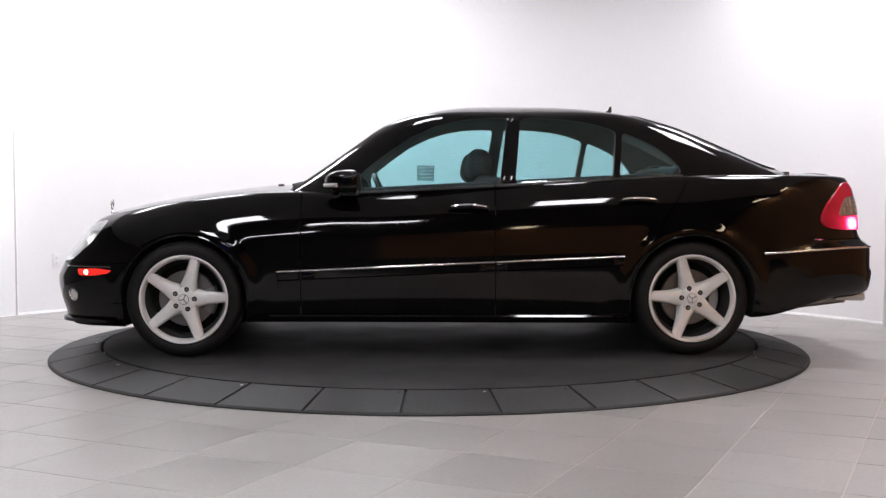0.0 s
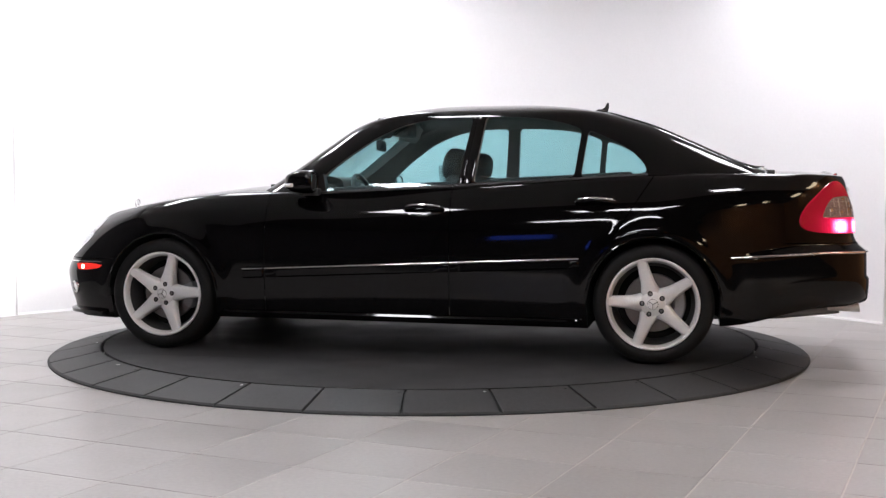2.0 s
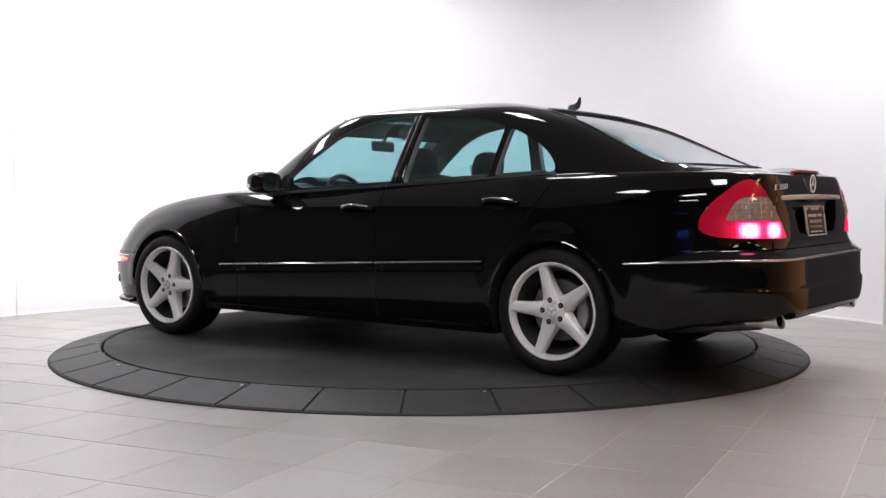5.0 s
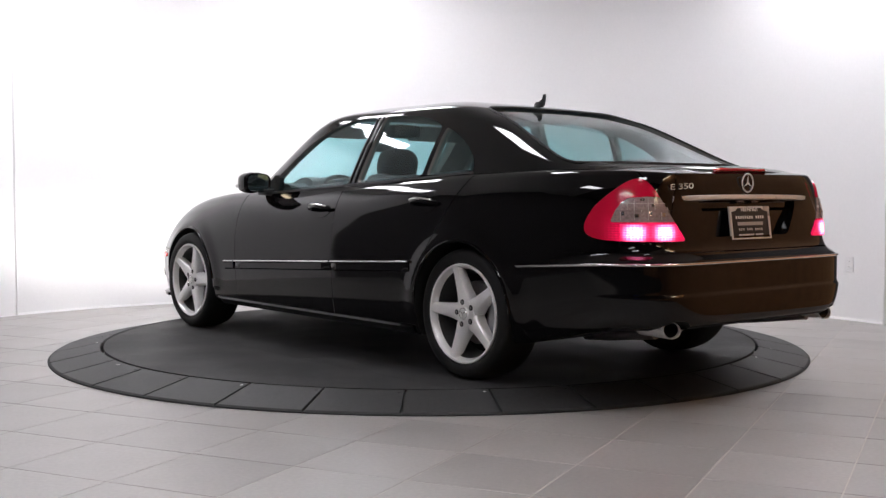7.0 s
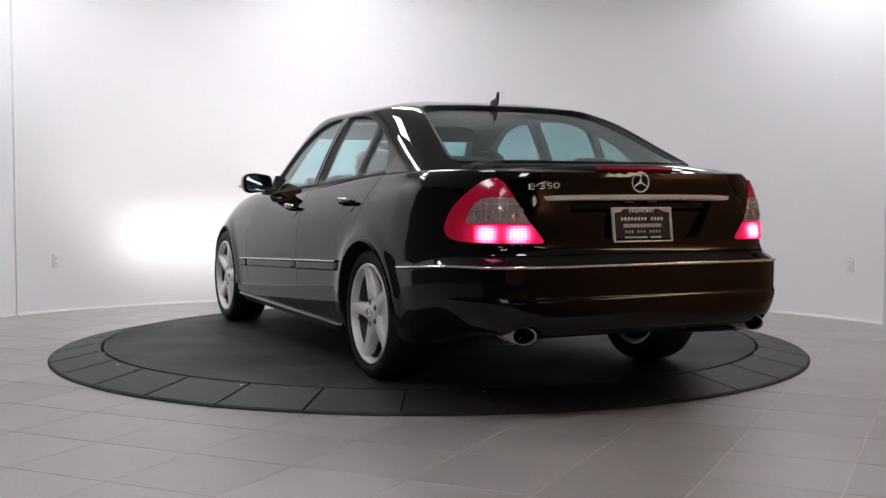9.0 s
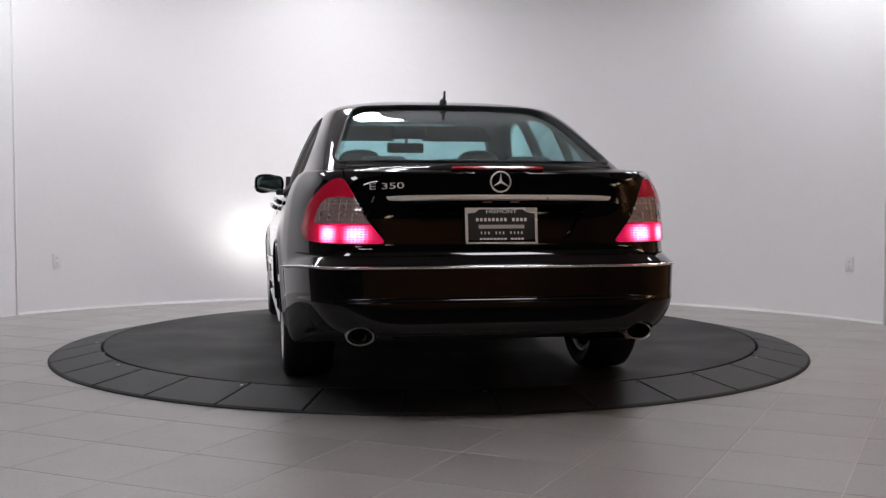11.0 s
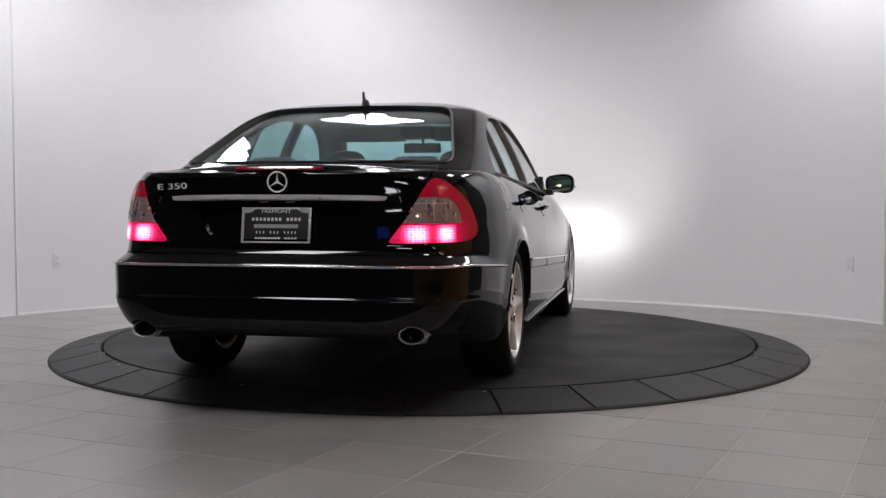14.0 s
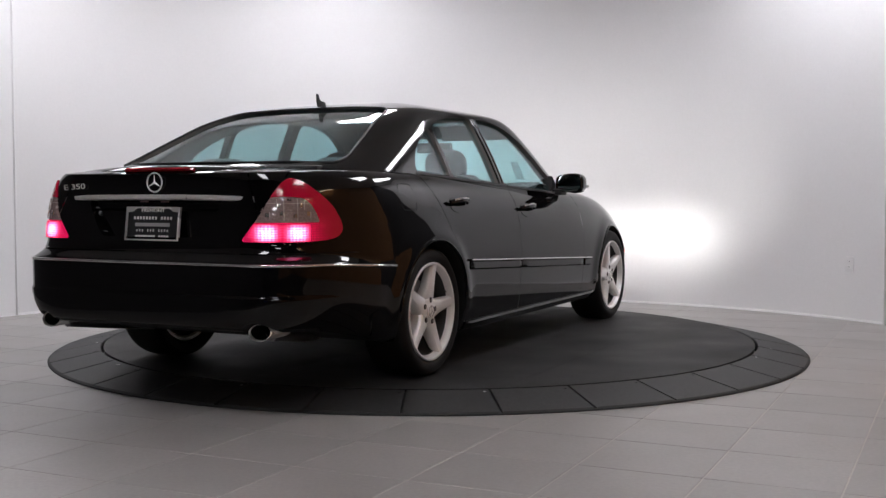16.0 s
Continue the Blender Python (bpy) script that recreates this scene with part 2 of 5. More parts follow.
def grow(poly, d):
    """Moves a polygon's outline outwards by d."""
    area = sum(poly[i - 1][0] * poly[i][1] - poly[i][0] * poly[i - 1][1] for i in range(len(poly)))
    sign = 1 if area > 0 else -1
    out = []
    for i in range(len(poly)):
        p0, p1, p2 = Vector(poly[i - 1]), Vector(poly[i]), Vector(poly[(i + 1) % len(poly)])
        t = (p2 - p0).normalized()
        out.append((p1.x + sign * t.y * d, p1.y - sign * t.x * d))
    return out


def to_mesh(bm, name="work"):
    me = bpy.data.meshes.new(name)
    bm.to_mesh(me)
    bm.free()
    return me


def boolean(a, b, op):
    """The mesh a with b cut away ('DIFFERENCE') or the part of a inside b ('INTERSECT')."""
    oa, ob = new("work", a), new("work", b)
    mod = oa.modifiers.new("cut", "BOOLEAN")
    mod.operation, mod.object, mod.solver = op, ob, "EXACT"
    out = bpy.data.meshes.new_from_object(oa.evaluated_get(bpy.context.evaluated_depsgraph_get()))
    bpy.data.objects.remove(oa)
    bpy.data.objects.remove(ob)
    return out


class Skin:
    """A smooth surface whose normals other meshes cut from it take over."""

    def __init__(self, bm):
        from mathutils.bvhtree import BVHTree
        bm = bm.copy()
        bmesh.ops.triangulate(bm, faces=bm.faces)
        bm.normal_update()
        bm.verts.ensure_lookup_table()
        self.tree = BVHTree.FromBMesh(bm)
        self.tris = [[v.index for v in f.verts] for f in bm.faces]
        self.co = [v.co.copy() for v in bm.verts]
        self.no = [v.normal.copy() for v in bm.verts]
        bm.free()

    def normal(self, p):
        from mathutils.interpolate import poly_3d_calc
        hit, n, i, _ = self.tree.find_nearest(p)
        t = self.tris[i]
        w = poly_3d_calc([self.co[k] for k in t], hit)
        return sum((self.no[k] * w[j] for j, k in enumerate(t)), Vector()).normalized()

    def dress(self, me, flip_ok=True):
        me.update()
        cache = {}
        out = [None] * len(me.loops)
        for poly in me.polygons:
            poly.use_smooth = True
            for li in poly.loop_indices:
                vi = me.loops[li].vertex_index
                if vi not in cache:
                    cache[vi] = self.normal(me.vertices[vi].co)
                n = cache[vi]
                d = n.dot(poly.normal)
                if d > 0.72:
                    out[li] = n
                elif d < -0.72 and flip_ok:
                    out[li] = -n
                else:
                    out[li] = poly.normal
        me.normals_split_custom_set(out)
        return me


def curve_of(*knots):
    """A smooth curve through (x, y) knots, without overshoot; held beyond its ends."""
    xs, ys = np.array([k[0] for k in knots], float), np.array([k[1] for k in knots], float)
    if xs[0] > xs[-1]:
        xs, ys = xs[::-1], ys[::-1]
    h = np.diff(xs)
    s = np.diff(ys) / h
    m = np.zeros(len(xs))
    for i in range(1, len(xs) - 1):
        if s[i - 1] * s[i] > 0:
            m[i] = 3 * (h[i - 1] + h[i]) / ((2 * h[i] + h[i - 1]) / s[i - 1] + (h[i] + 2 * h[i - 1]) / s[i])
    m[0], m[-1] = s[0], s[-1]

    def f(x):
        x = np.clip(np.asarray(x, float), xs[0], xs[-1])
        i = np.clip(np.searchsorted(xs, x) - 1, 0, len(xs) - 2)
        t = (x - xs[i]) / h[i]
        return ((1 + 2 * t) * (1 - t) ** 2 * ys[i] + t * (1 - t) ** 2 * h[i] * m[i] + t * t * (3 - 2 * t) * ys[i + 1] + t * t * (t - 1) * h[i] * m[i + 1])
    return f


def outline(n_front, n_rear, a, b, count):
    """Half of a rounded plan outline, rear middle to front middle: (t, s) with t in -1..1 and s in 0..1, evenly spaced."""
    q = np.linspace(0, math.pi / 2, 3000)
    def arc(n):
        return np.cos(q) ** (2 / n), np.sin(q) ** (2 / n)
    tr, sr = arc(n_rear)
    tf, sf = arc(n_front)
    t = np.concatenate([-tr, tf[::-1][1:]])
    s = np.concatenate([sr, sf[::-1][1:]])
    d = np.concatenate([[0], np.cumsum(np.hypot(np.diff(t) * a, np.diff(s) * b))])
    w = np.linspace(0, d[-1], count)
    return np.interp(w, d, t), np.interp(w, d, s)


def loop_surface(rings, close_bottom=True, close_top=True):
    """A closed skin from half rings (lists of (x, y, z), rear middle to front middle, y >= 0), bottom ring first; mirrored in y."""
    bm = bmesh.new()
    full = []
    for ring in rings:
        left = [bm.verts.new(p) for p in ring]
        right = [bm.verts.new((p[0], -p[1], p[2])) for p in ring[1:-1]]
        full.append(left + right[::-1])
    n = len(full[0])
    for a, b in zip(full, full[1:]):
        for i in range(n):
            bm.faces.new((a[i], b[i], b[(i + 1) % n], a[(i + 1) % n]))
    half = len(rings[0])

    def cap(ring, flip):
        for i in range(half - 1):
            l0, l1 = ring[i], ring[i + 1]
            r0, r1 = ring[-i % n], ring[-(i + 1) % n]
            vs = [l0, l1]
            if r1 is not l1:
                vs.append(r1)
            if r0 is not l0:
                vs.append(r0)
            bm.faces.new(vs if flip else vs[::-1])
    if close_bottom:
        cap(full[0], True)
    if close_top:
        cap(full[-1], False)
    bmesh.ops.recalc_face_normals(bm, faces=bm.faces)
    return bm


# ---- the room ----
def arc_wall():
    """The curved white wall round the turntable, with its returns, thickness and base trim."""
    a0 = math.atan2(1.78 - WALL_C[1], -3.39 - WALL_C[0]) - 0.0074
    a1 = math.atan2(1.14 - WALL_C[1], 3.41 - WALL_C[0]) - 0.0167
    bm = bmesh.new()
    add_lathe(bm, [(WALL_R, 0), (WALL_R, CEILING), (WALL_R + 0.14, CEILING), (WALL_R + 0.14, 0)], 96, Matrix.Translation((*WALL_C, 0)), True, (a1, a0))
    wall = part("wall_curved", bm, WALL_PAINT)
    tagged(wall, "smooth white painted curved wall behind the turntable", "wall", kind="structure")
    bm = bmesh.new()
    add_lathe(bm, [(WALL_R - 0.012, 0.0), (WALL_R - 0.012, 0.013), (WALL_R - 0.009, 0.017), (WALL_R - 0.0005, 0.017), (WALL_R - 0.0005, 0.0)], 96,
              Matrix.Translation((*WALL_C, 0)), True, (a1, a0))
    tagged(part("baseboard", bm, BASE_PAINT), "low white base trim along the curved wall", "baseboard", kind="structure")
    ends = [(WALL_C[0] + WALL_R * math.cos(a), WALL_C[1] + WALL_R * math.sin(a)) for a in (a0, a1)]
    return ends


def straight_wall(name, p, q, thick, mat, label, z1=CEILING, z0=0.0):
    d = Vector((q[0] - p[0], q[1] - p[1], 0))
    ang = math.degrees(math.atan2(d.y, d.x))
    ob = part(name, box((0, 0, z0), (d.length, thick, z1), 0.004), mat)
    ob.matrix_basis = pose(p[0], p[1], 0, 0, 0, ang)
    return tagged(ob, label, "wall", kind="structure")


def room():
    (lx, ly), (rx, ry) = arc_wall()
    # flat returns run on from the curved wall's ends towards the camera
    straight_wall("wall_west", (lx, ly), (lx - 0.95, ly - 1.6), -0.14, WALL_PAINT, "white painted flat return wall beside the curved wall")
    straight_wall("wall_east", (rx, ry), (rx + 0.16, ry - 0.35), 0.14, WALL_PAINT, "white painted flat return wall beside the curved wall")
    # unseen walls added so the black paint reflects dark and brown areas
    straight_wall("wall_west_2", (lx - 0.95, ly - 1.6), (-5.2, -11.0), -0.14, HALL_DARK, "dark painted side wall of the hall")
    straight_wall("wall_east_2", (rx + 0.16, ry - 0.35), (rx + 0.44, ry - 1.5), 0.14, HALL_DARK, "dark painted side wall of the hall")
    straight_wall("wall_east_3", (rx + 0.44, ry - 1.502), (5.2, -11.0), 0.14, HALL_BROWN, "warm brown wood panelled side wall of the hall")
    straight_wall("wall_south", (-0.5, -11.0), (5.2, -11.0), -0.14, HALL_BROWN, "warm brown wood panelled back wall of the hall")
    straight_wall("wall_south_2", (-5.2, -11.0), (-0.502, -11.0), -0.14, HALL_DARK, "dark painted back wall of the hall")
    for x, y in ((lx + 0.004, ly - 0.003), (rx - 0.004, ry - 0.003)):
        tagged(part("trim", box((x - 0.008, y - 0.008, 0.0), (x + 0.008, y + 0.008, CEILING - 0.002), 0.003), TRIM_GREY), "pale grey corner bead at the wall's end", "trim", kind="structure")
    c = part("ceiling", box((-5.6, -4.6, CEILING), (5.6, 3.6, CEILING + 0.12)), CEIL_PAINT)
    tagged(c, "plain white ceiling with recessed light panels", "ceiling", kind="structure")
    # unseen ceiling and floor added behind the camera to keep paint reflections dark
    c = part("ceiling_2", box((-5.6, -11.2, CEILING), (5.6, -4.602, CEILING + 0.12)), CEIL_DARK)
    tagged(c, "dark painted ceiling over the hall", "ceiling", kind="structure")
    f = part("floor_2", box((-5.6, -11.2, -0.1), (5.6, -4.602, 0.0)), UNSEEN_FLOOR)
    tagged(f, "dark carpet of the hall", "floor", kind="structure")


def ceiling_light(x, y, w, l, rz, mat, label):
    lamp = empty("ceiling_light", pose(x, y, CEILING, 0, 0, rz))
    tagged(lamp, label, "ceiling light", "ceiling light panels")
    bm = bmesh.new()
    for lo, hi in (((-w / 2 - 0.03, -l / 2 - 0.03, -0.03), (-w / 2, l / 2 + 0.03, 0.0)), ((w / 2, -l / 2 - 0.03, -0.03), (w / 2 + 0.03, l / 2 + 0.03, 0.0)),
                   ((-w / 2, -l / 2 - 0.03, -0.03), (w / 2, -l / 2, 0.0)), ((-w / 2, l / 2, -0.03), (w / 2, l / 2 + 0.03, 0.0))):
        add_box(bm, lo, hi)
    part("frame", bm, PLASTIC_WHITE, lamp)
    part("diffuser", box((-w / 2, -l / 2, -0.02), (w / 2, l / 2, -0.006)), mat, lamp, "glowing white diffuser panel")
    return lamp


def lights():
    # first two fitted to reflections; those at x -3.05 and 2.72 are added fill
    for x, y, w, l, rz in ((-2.04, 0.95, 0.61, 0.61, 26), (-0.60, 2.00, 0.56, 1.12, 26), (-3.05, 0.9, 0.3, 1.2, -30), (-0.25, -0.95, 0.4, 0.5, 90),
                           (-1.95, -3.82, 0.6, 0.9, 0), (1.2, -3.75, 0.6, 0.6, 0), (2.4, -0.7, 0.6, 0.6, 26), (2.72, 1.0, 0.40, 1.0, 32),
                           (-1.9, -8.0, 0.3, 1.2, 90), (-0.7, -6.2, 0.3, 1.2, 90)):
        ceiling_light(x, y, w, l, rz, DIFFUSER, "white recessed fluorescent ceiling panel, switched on")
    # unseen warm panels added to light the brown walls that the paint reflects
    for x, y in ((4.0, -3.2), (4.25, -6.0), (3.6, -9.6), (1.4, -10.0)):
        ceiling_light(x, y, 0.3, 1.2, 0, HALL_FILL, "small warm ceiling panel over the hall, switched on")


def wall_screen(x, y, z, rz):
    o = empty("wall_screen", pose(x, y, z, 0, 0, rz))
    tagged(o, "black-framed wall screen in the hall, lit plain blue", "screen")
    bm = bmesh.new()
    for lo, hi in (((-0.46, 0, -0.28), (-0.43, 0.05, 0.28)), ((0.43, 0, -0.28), (0.46, 0.05, 0.28)), ((-0.43, 0, 0.25), (0.43, 0.05, 0.28)), ((-0.43, 0, -0.28), (0.43, 0.05, -0.25))):
        add_box(bm, lo, hi, 0.004)
    part("frame", bm, TRIM_BLACK, o)
    part("panel", box((-0.43, 0.01, -0.25), (0.43, 0.042, 0.25)), SCREEN_BLUE, o, "glowing blue panel")


def wall_outlet(x, y, z):
    a = math.degrees(math.atan2(y - WALL_C[1], x - WALL_C[0]))
    r = WALL_R - 0.0015
    o = empty("wall_outlet", pose(WALL_C[0] + r * math.cos(radians(a)), WALL_C[1] + r * math.sin(radians(a)), z, 0, 0, a + 90))
    tagged(o, "white plastic wall socket plate on the curved wall", "wall socket", "wall sockets")
    part("plate", box((-0.036, 0, -0.058), (0.036, 0.008, 0.058), 0.003), PLASTIC_WHITE, o)
    for dz in (-0.022, 0.022):
        s = part("socket", box((-0.016, 0.006, dz - 0.013), (0.016, 0.0105, dz + 0.013), 0.002), PLASTIC_WHITE, o)
        for dx in (-0.006, 0.006):
            part("slot", box((dx - 0.0012, 0.0095, dz - 0.004), (dx + 0.0012, 0.0112, dz + 0.005)), SLOT, s)


def turntable():
    ring = empty("turntable_ring")
    tagged(ring, "dark rubber ramp ring round the turntable, in wedge segments", "turntable", kind="")
    n = 33
    step = 2 * math.pi / n
    gap = 0.007
    bm = bmesh.new()
    inner = DISC_R + 0.012
    add_lathe(bm, [(inner, 0.0), (inner, DISC_Z - 0.012), (RING_R - 0.012, LIP_Z - 0.012), (RING_R - 0.012, 0.0)], 132, None, True)
    part("base", bm, RING_EDGE, ring)
    seg = bmesh.new()
    add_lathe(seg, [(inner, DISC_Z - 0.010), (inner, DISC_Z - 0.003), (inner + 0.006, DISC_Z), (RING_R - 0.006, LIP_Z + 0.001), (RING_R, LIP_Z - 0.004), (RING_R, 0.0), (RING_R - 0.01, 0.0)],
              6, None, True, (gap / RING_R, step - gap / RING_R))
    bmesh.ops.recalc_face_normals(seg, faces=seg.faces)
    me = to_mesh(seg, "segment")
    for f in me.polygons:
        f.use_smooth = False
    me.materials.append(RING_TOP)
    start = radians(-93.2)
    for i in range(n):
        s = link("segment", me, None, ring)
        s.matrix_basis = Matrix.Rotation(start + i * step, 4, "Z")
    lip = bmesh.new()
    add_lathe(lip, [(RING_R + 0.001, 0.001), (RING_R + 0.001, LIP_Z - 0.003), (RING_R + 0.008, 0.006), (RING_R + 0.008, 0.001)], 132, None, True)
    part("edge_strip", lip, RING_EDGE, ring, "black rubber edge strip")
    # fixing screws near the inner ends of the joints
    for i in range(n):
        a = start + (i + 0.93) * step
        r = inner + 0.035
        z = DISC_Z - (DISC_Z - LIP_Z) * 0.035 / (RING_R - inner)
        part("screw", lathe([(0.0, 0.004), (0.007, 0.003), (0.009, 0.0)], 8, Matrix.Translation((r * math.cos(a), r * math.sin(a), z - 0.001))), RING_EDGE if i % 5 else SCREW, ring)

    disc = empty("turntable_disc", pose(0, 0, 0))
    tagged(disc, "dark grey rubber-topped rotating turntable disc under the car", "turntable")
    part("drum", lathe([(0, 0.0), (DISC_R - 0.01, 0.0), (DISC_R - 0.01, DISC_Z - 0.012), (0, DISC_Z - 0.012)], 132), RING_EDGE, disc)
    # cover sheets, cut from the round top along the car's length
    rnd = [((DISC_R - 0.004) * math.cos(2 * math.pi * i / 180), (DISC_R - 0.004) * math.sin(2 * math.pi * i / 180)) for i in range(180)]
    edges = [-2.1, -1.22, 0.0, 1.22, 2.1]
    for y0, y1 in zip(edges, edges[1:]):
        me = boolean(to_mesh(prism(rnd, "z", DISC_Z - 0.010, DISC_Z)), to_mesh(box((-3, y0 + 0.0006, 0), (3, y1 - 0.0006, 1))), "INTERSECT")
        me.materials.clear()
        link("cover_sheet", me, DISC_TOP, disc)
    # pale scuffs on the ramp
    for x, y, l, w, rz in SCUFFS:
        rr = math.hypot(x, y)
        z = DISC_Z + (LIP_Z - DISC_Z) * max(0.0, (rr - DISC_R) / (RING_R - DISC_R))
        sc = part("scuff", box((-l / 2, -w / 2, -0.0005), (l / 2, w / 2, 0.0012)), SCUFF, ring, "pale scuff mark")
        sc.matrix_basis = pose(x, y, z + 0.0008, 0, 0, rz)
    return disc


def floor_tiles():
    floor = part("floor", box((-5.6, -4.6, -0.1), (5.6, 3.6, -0.0012)), GROUT)
    tagged(floor, "grey-brown square porcelain floor tiles with pale joints", "floor", kind="structure")
    p = 0.457
    ang = radians(64.1)
    n = Vector((math.sin(ang), -math.cos(ang)))
    u = Vector((math.cos(ang), math.sin(ang)))
    h = p / 2 - 0.003
    bm = box((-h, -h, -0.006), (h, h, 0.0), 0.0)
    top = [e for e in bm.edges if all(v.co.z > -0.001 for v in e.verts)]
    bmesh.ops.bevel(bm, geom=top, offset=0.0008, segments=1, affect="EDGES")
    me = to_mesh(bm, "tile")
    me.materials.append(TILE)
    vs = [v.co.copy() for v in me.vertices]
    fs = [list(f.vertices) for f in me.polygons]
    far_v, far_f = [], []
    spots = []
    for i in range(-28, 30):
        for j in range(-30, 12):
            c = n * (0.061 + (i + 0.5) * p) + u * (0.065 + (j + 0.5) * p)
            if not (-5.3 < c.x < 5.3 and -4.27 < c.y < 3.4) or c.length < RING_R - 0.38:
                continue
            spots.append((c, i, j))
    spots.sort(key=lambda s: (s[0] - Vector((0, -1.8))).length)
    for k, (c, i, j) in enumerate(spots):
        m = Matrix.Translation((c.x, c.y, 0)) @ Matrix.Rotation(ang + (math.pi / 2) * ((i * 7 + j * 3) % 4), 4, "Z")
        if k < 300:
            t = link("tile", me, None, floor)
            t.matrix_basis = m
        else:
            b = len(far_v)
            far_v += [tuple(m @ v) for v in vs]
            far_f += [[b + q for q in f] for f in fs]
    fm = bpy.data.meshes.new("tiles_far")
    fm.from_pydata(far_v, [], far_f)
    far = link("tile_field", fm, TILE, floor)
    far["kind"] = "stuff"


# ---- the sedan: x forward, y to its left, z up from the turntable, origin midway between the axles ----
AXLE = 1.427
WHEEL_R = 0.325
BOTTOM = curve_of((2.3, 0.165), (1.75, 0.165), (1.1, 0.195), (-1.05, 0.185), (-1.8, 0.215), (-2.3, 0.312), (-2.6, 0.325))
SHOULDER = curve_of((2.25, 0.675), (2.1, 0.735), (1.9, 0.79), (1.69, 0.832), (1.33, 0.888), (0.98, 0.918), (0.7, 0.922), (0.44, 0.921), (-0.35, 0.966), (-1.0, 1.0),
                    (-1.36, 1.014), (-1.8, 1.020), (-2.2, 1.018), (-2.5, 1.004))
CROWN = curve_of((2.2, 0.03), (1.9, 0.042), (1.33, 0.044), (0.8, 0.056), (0.5, 0.02), (-1.5, 0.02), (-1.95, 0.031), (-2.3, 0.024), (-2.5, 0.022))
HALF = curve_of((2.3, 0.895), (1.4, 0.905), (0.4, 0.903), (-0.6, 0.905), (-1.4, 0.911), (-2.0, 0.905), (-2.6, 0.90))
SIDE = curve_of((0.0, 0.945), (0.06, 0.970), (0.2, 0.988), (0.42, 0.9985), (0.5, 1.0), (0.62, 0.996), (0.78, 0.974), (0.88, 0.945), (0.94, 0.915), (0.975, 0.892), (1.0, 0.864))
NOSE = curve_of((0.0, 2.16), (0.05, 2.195), (0.14, 2.20), (0.3, 2.225), (0.5, 2.24), (0.62, 2.217), (0.8, 2.150), (0.93, 2.080), (1.0, 2.018))
TAIL = curve_of((0.0, -2.525), (0.022, -2.554), (0.05, -2.5615), (0.12, -2.563), (0.20, -2.562), (0.212, -2.560), (0.232, -2.551), (0.245, -2.550), (0.36, -2.548), (0.425, -2.545), (0.44, -2.536), (0.47, -2.514), (0.50, -2.497), (0.55, -2.483), (0.7, -2.474), (0.86, -2.452),
                (0.95, -2.44), (1.0, -2.428))
NARROW_TOP = curve_of((2.3, 0.945), (1.2, 0.968), (0.5, 1.0), (-1.3, 1.0), (-1.8, 1.0), (-2.2, 1.005), (-2.6, 1.005))


def body_rings(off=0.0):
    """Rings of the lower body, from the sills up over the shoulder to the middle of hood and deck."""
    t, s = outline(6.0, 9.0, 2.4, 0.9, 200)
    rings = []
    vs = np.concatenate([np.linspace(0, 0.19, 10), (0.2, 0.206, 0.212, 0.222, 0.232, 0.238, 0.245), np.linspace(0.265, 0.40, 7), np.linspace(0.415, 0.49, 8), np.linspace(0.51, 0.86, 15), np.linspace(0.875, 1.0, 12)])
    xm = -0.1
    for v in vs:
        xr, xf = TAIL(v) + off, NOSE(v) - off
        x = np.where(t < 0, xm + (xm - xr) * t, xm + (xf - xm) * t)
        narrow = 1 + (NARROW_TOP(x) - 1) * np.clip((v - 0.55) / 0.45, 0, 1) ** 1.5
        narrow = narrow * (1 - 0.050 * np.clip((-1.75 - x) / 0.6, 0, 1) ** 1.3 * np.clip((v - 0.42) / 0.06, 0, 1) - 0.028 * np.clip((-1.95 - x) / 0.4, 0, 1))
        full = SIDE(v) + (1 - SIDE(v)) * (0.2 * np.clip((-1.74 - x) / 0.25, 0, 1) if v < 0.5 else 0.0)
        # the shoulder stays broad beside the boot lid
        full = full + 0.036 * np.clip((v - 0.70) / 0.30, 0, 1) * np.clip((-1.45 - x) / 0.5, 0, 1)
        # the bumper's lower corners draw in
        narrow = narrow * (1 - 0.08 * np.clip((0.24 - v) / 0.24, 0, 1) ** 2 * np.clip((-1.9 - x) / 0.5, 0, 1))
        y = (HALF(x) * full * narrow - off) * s
        zb, zs = BOTTOM(x), SHOULDER(x)
        z = zb + v * (zs - zb)
        # swell of the fenders round the wheel arches
        r = np.hypot(np.abs(x) - AXLE, z - 0.33)
        y = y + 0.013 * np.exp(-((r - 0.375) / 0.05) ** 2) * np.clip(s * 4 - 3, 0, 1) * (z > 0.3)
        if off:
            z = np.clip(z, zb + off, zs - off)
        rings.append(list(zip(x, y, z)))
    x, y, z = (np.array(c) for c in zip(*rings[-1]))
    edge = np.clip(np.minimum((x - x[0]) / 0.10, (x[-1] - x) / 0.16), 0, 1)
    crown = CROWN(x) * (1 - (1 - edge) ** 2)
    for w in (0.975, 0.94, 0.89, 0.82, 0.73, 0.62, 0.5, 0.37, 0.24, 0.12, 0.03):
        rings.append(list(zip(x, y * w, z + crown * (1 - w ** 2.2))))
    return rings


# greenhouse: plan outline at each height
G_FRONT = curve_of((0.84, 1.13), (0.93, 0.93), (1.066, 0.712), (1.195, 0.525), (1.313, 0.345), (1.352, 0.25), (1.375, 0.17), (1.388, 0.09))
G_REAR = curve_of((0.84, -2.45), (0.98, -2.20), (1.053, -2.035), (1.123, -1.86), (1.2, -1.68), (1.298, -1.44), (1.345, -1.28), (1.37, -1.19), (1.388, -1.10))
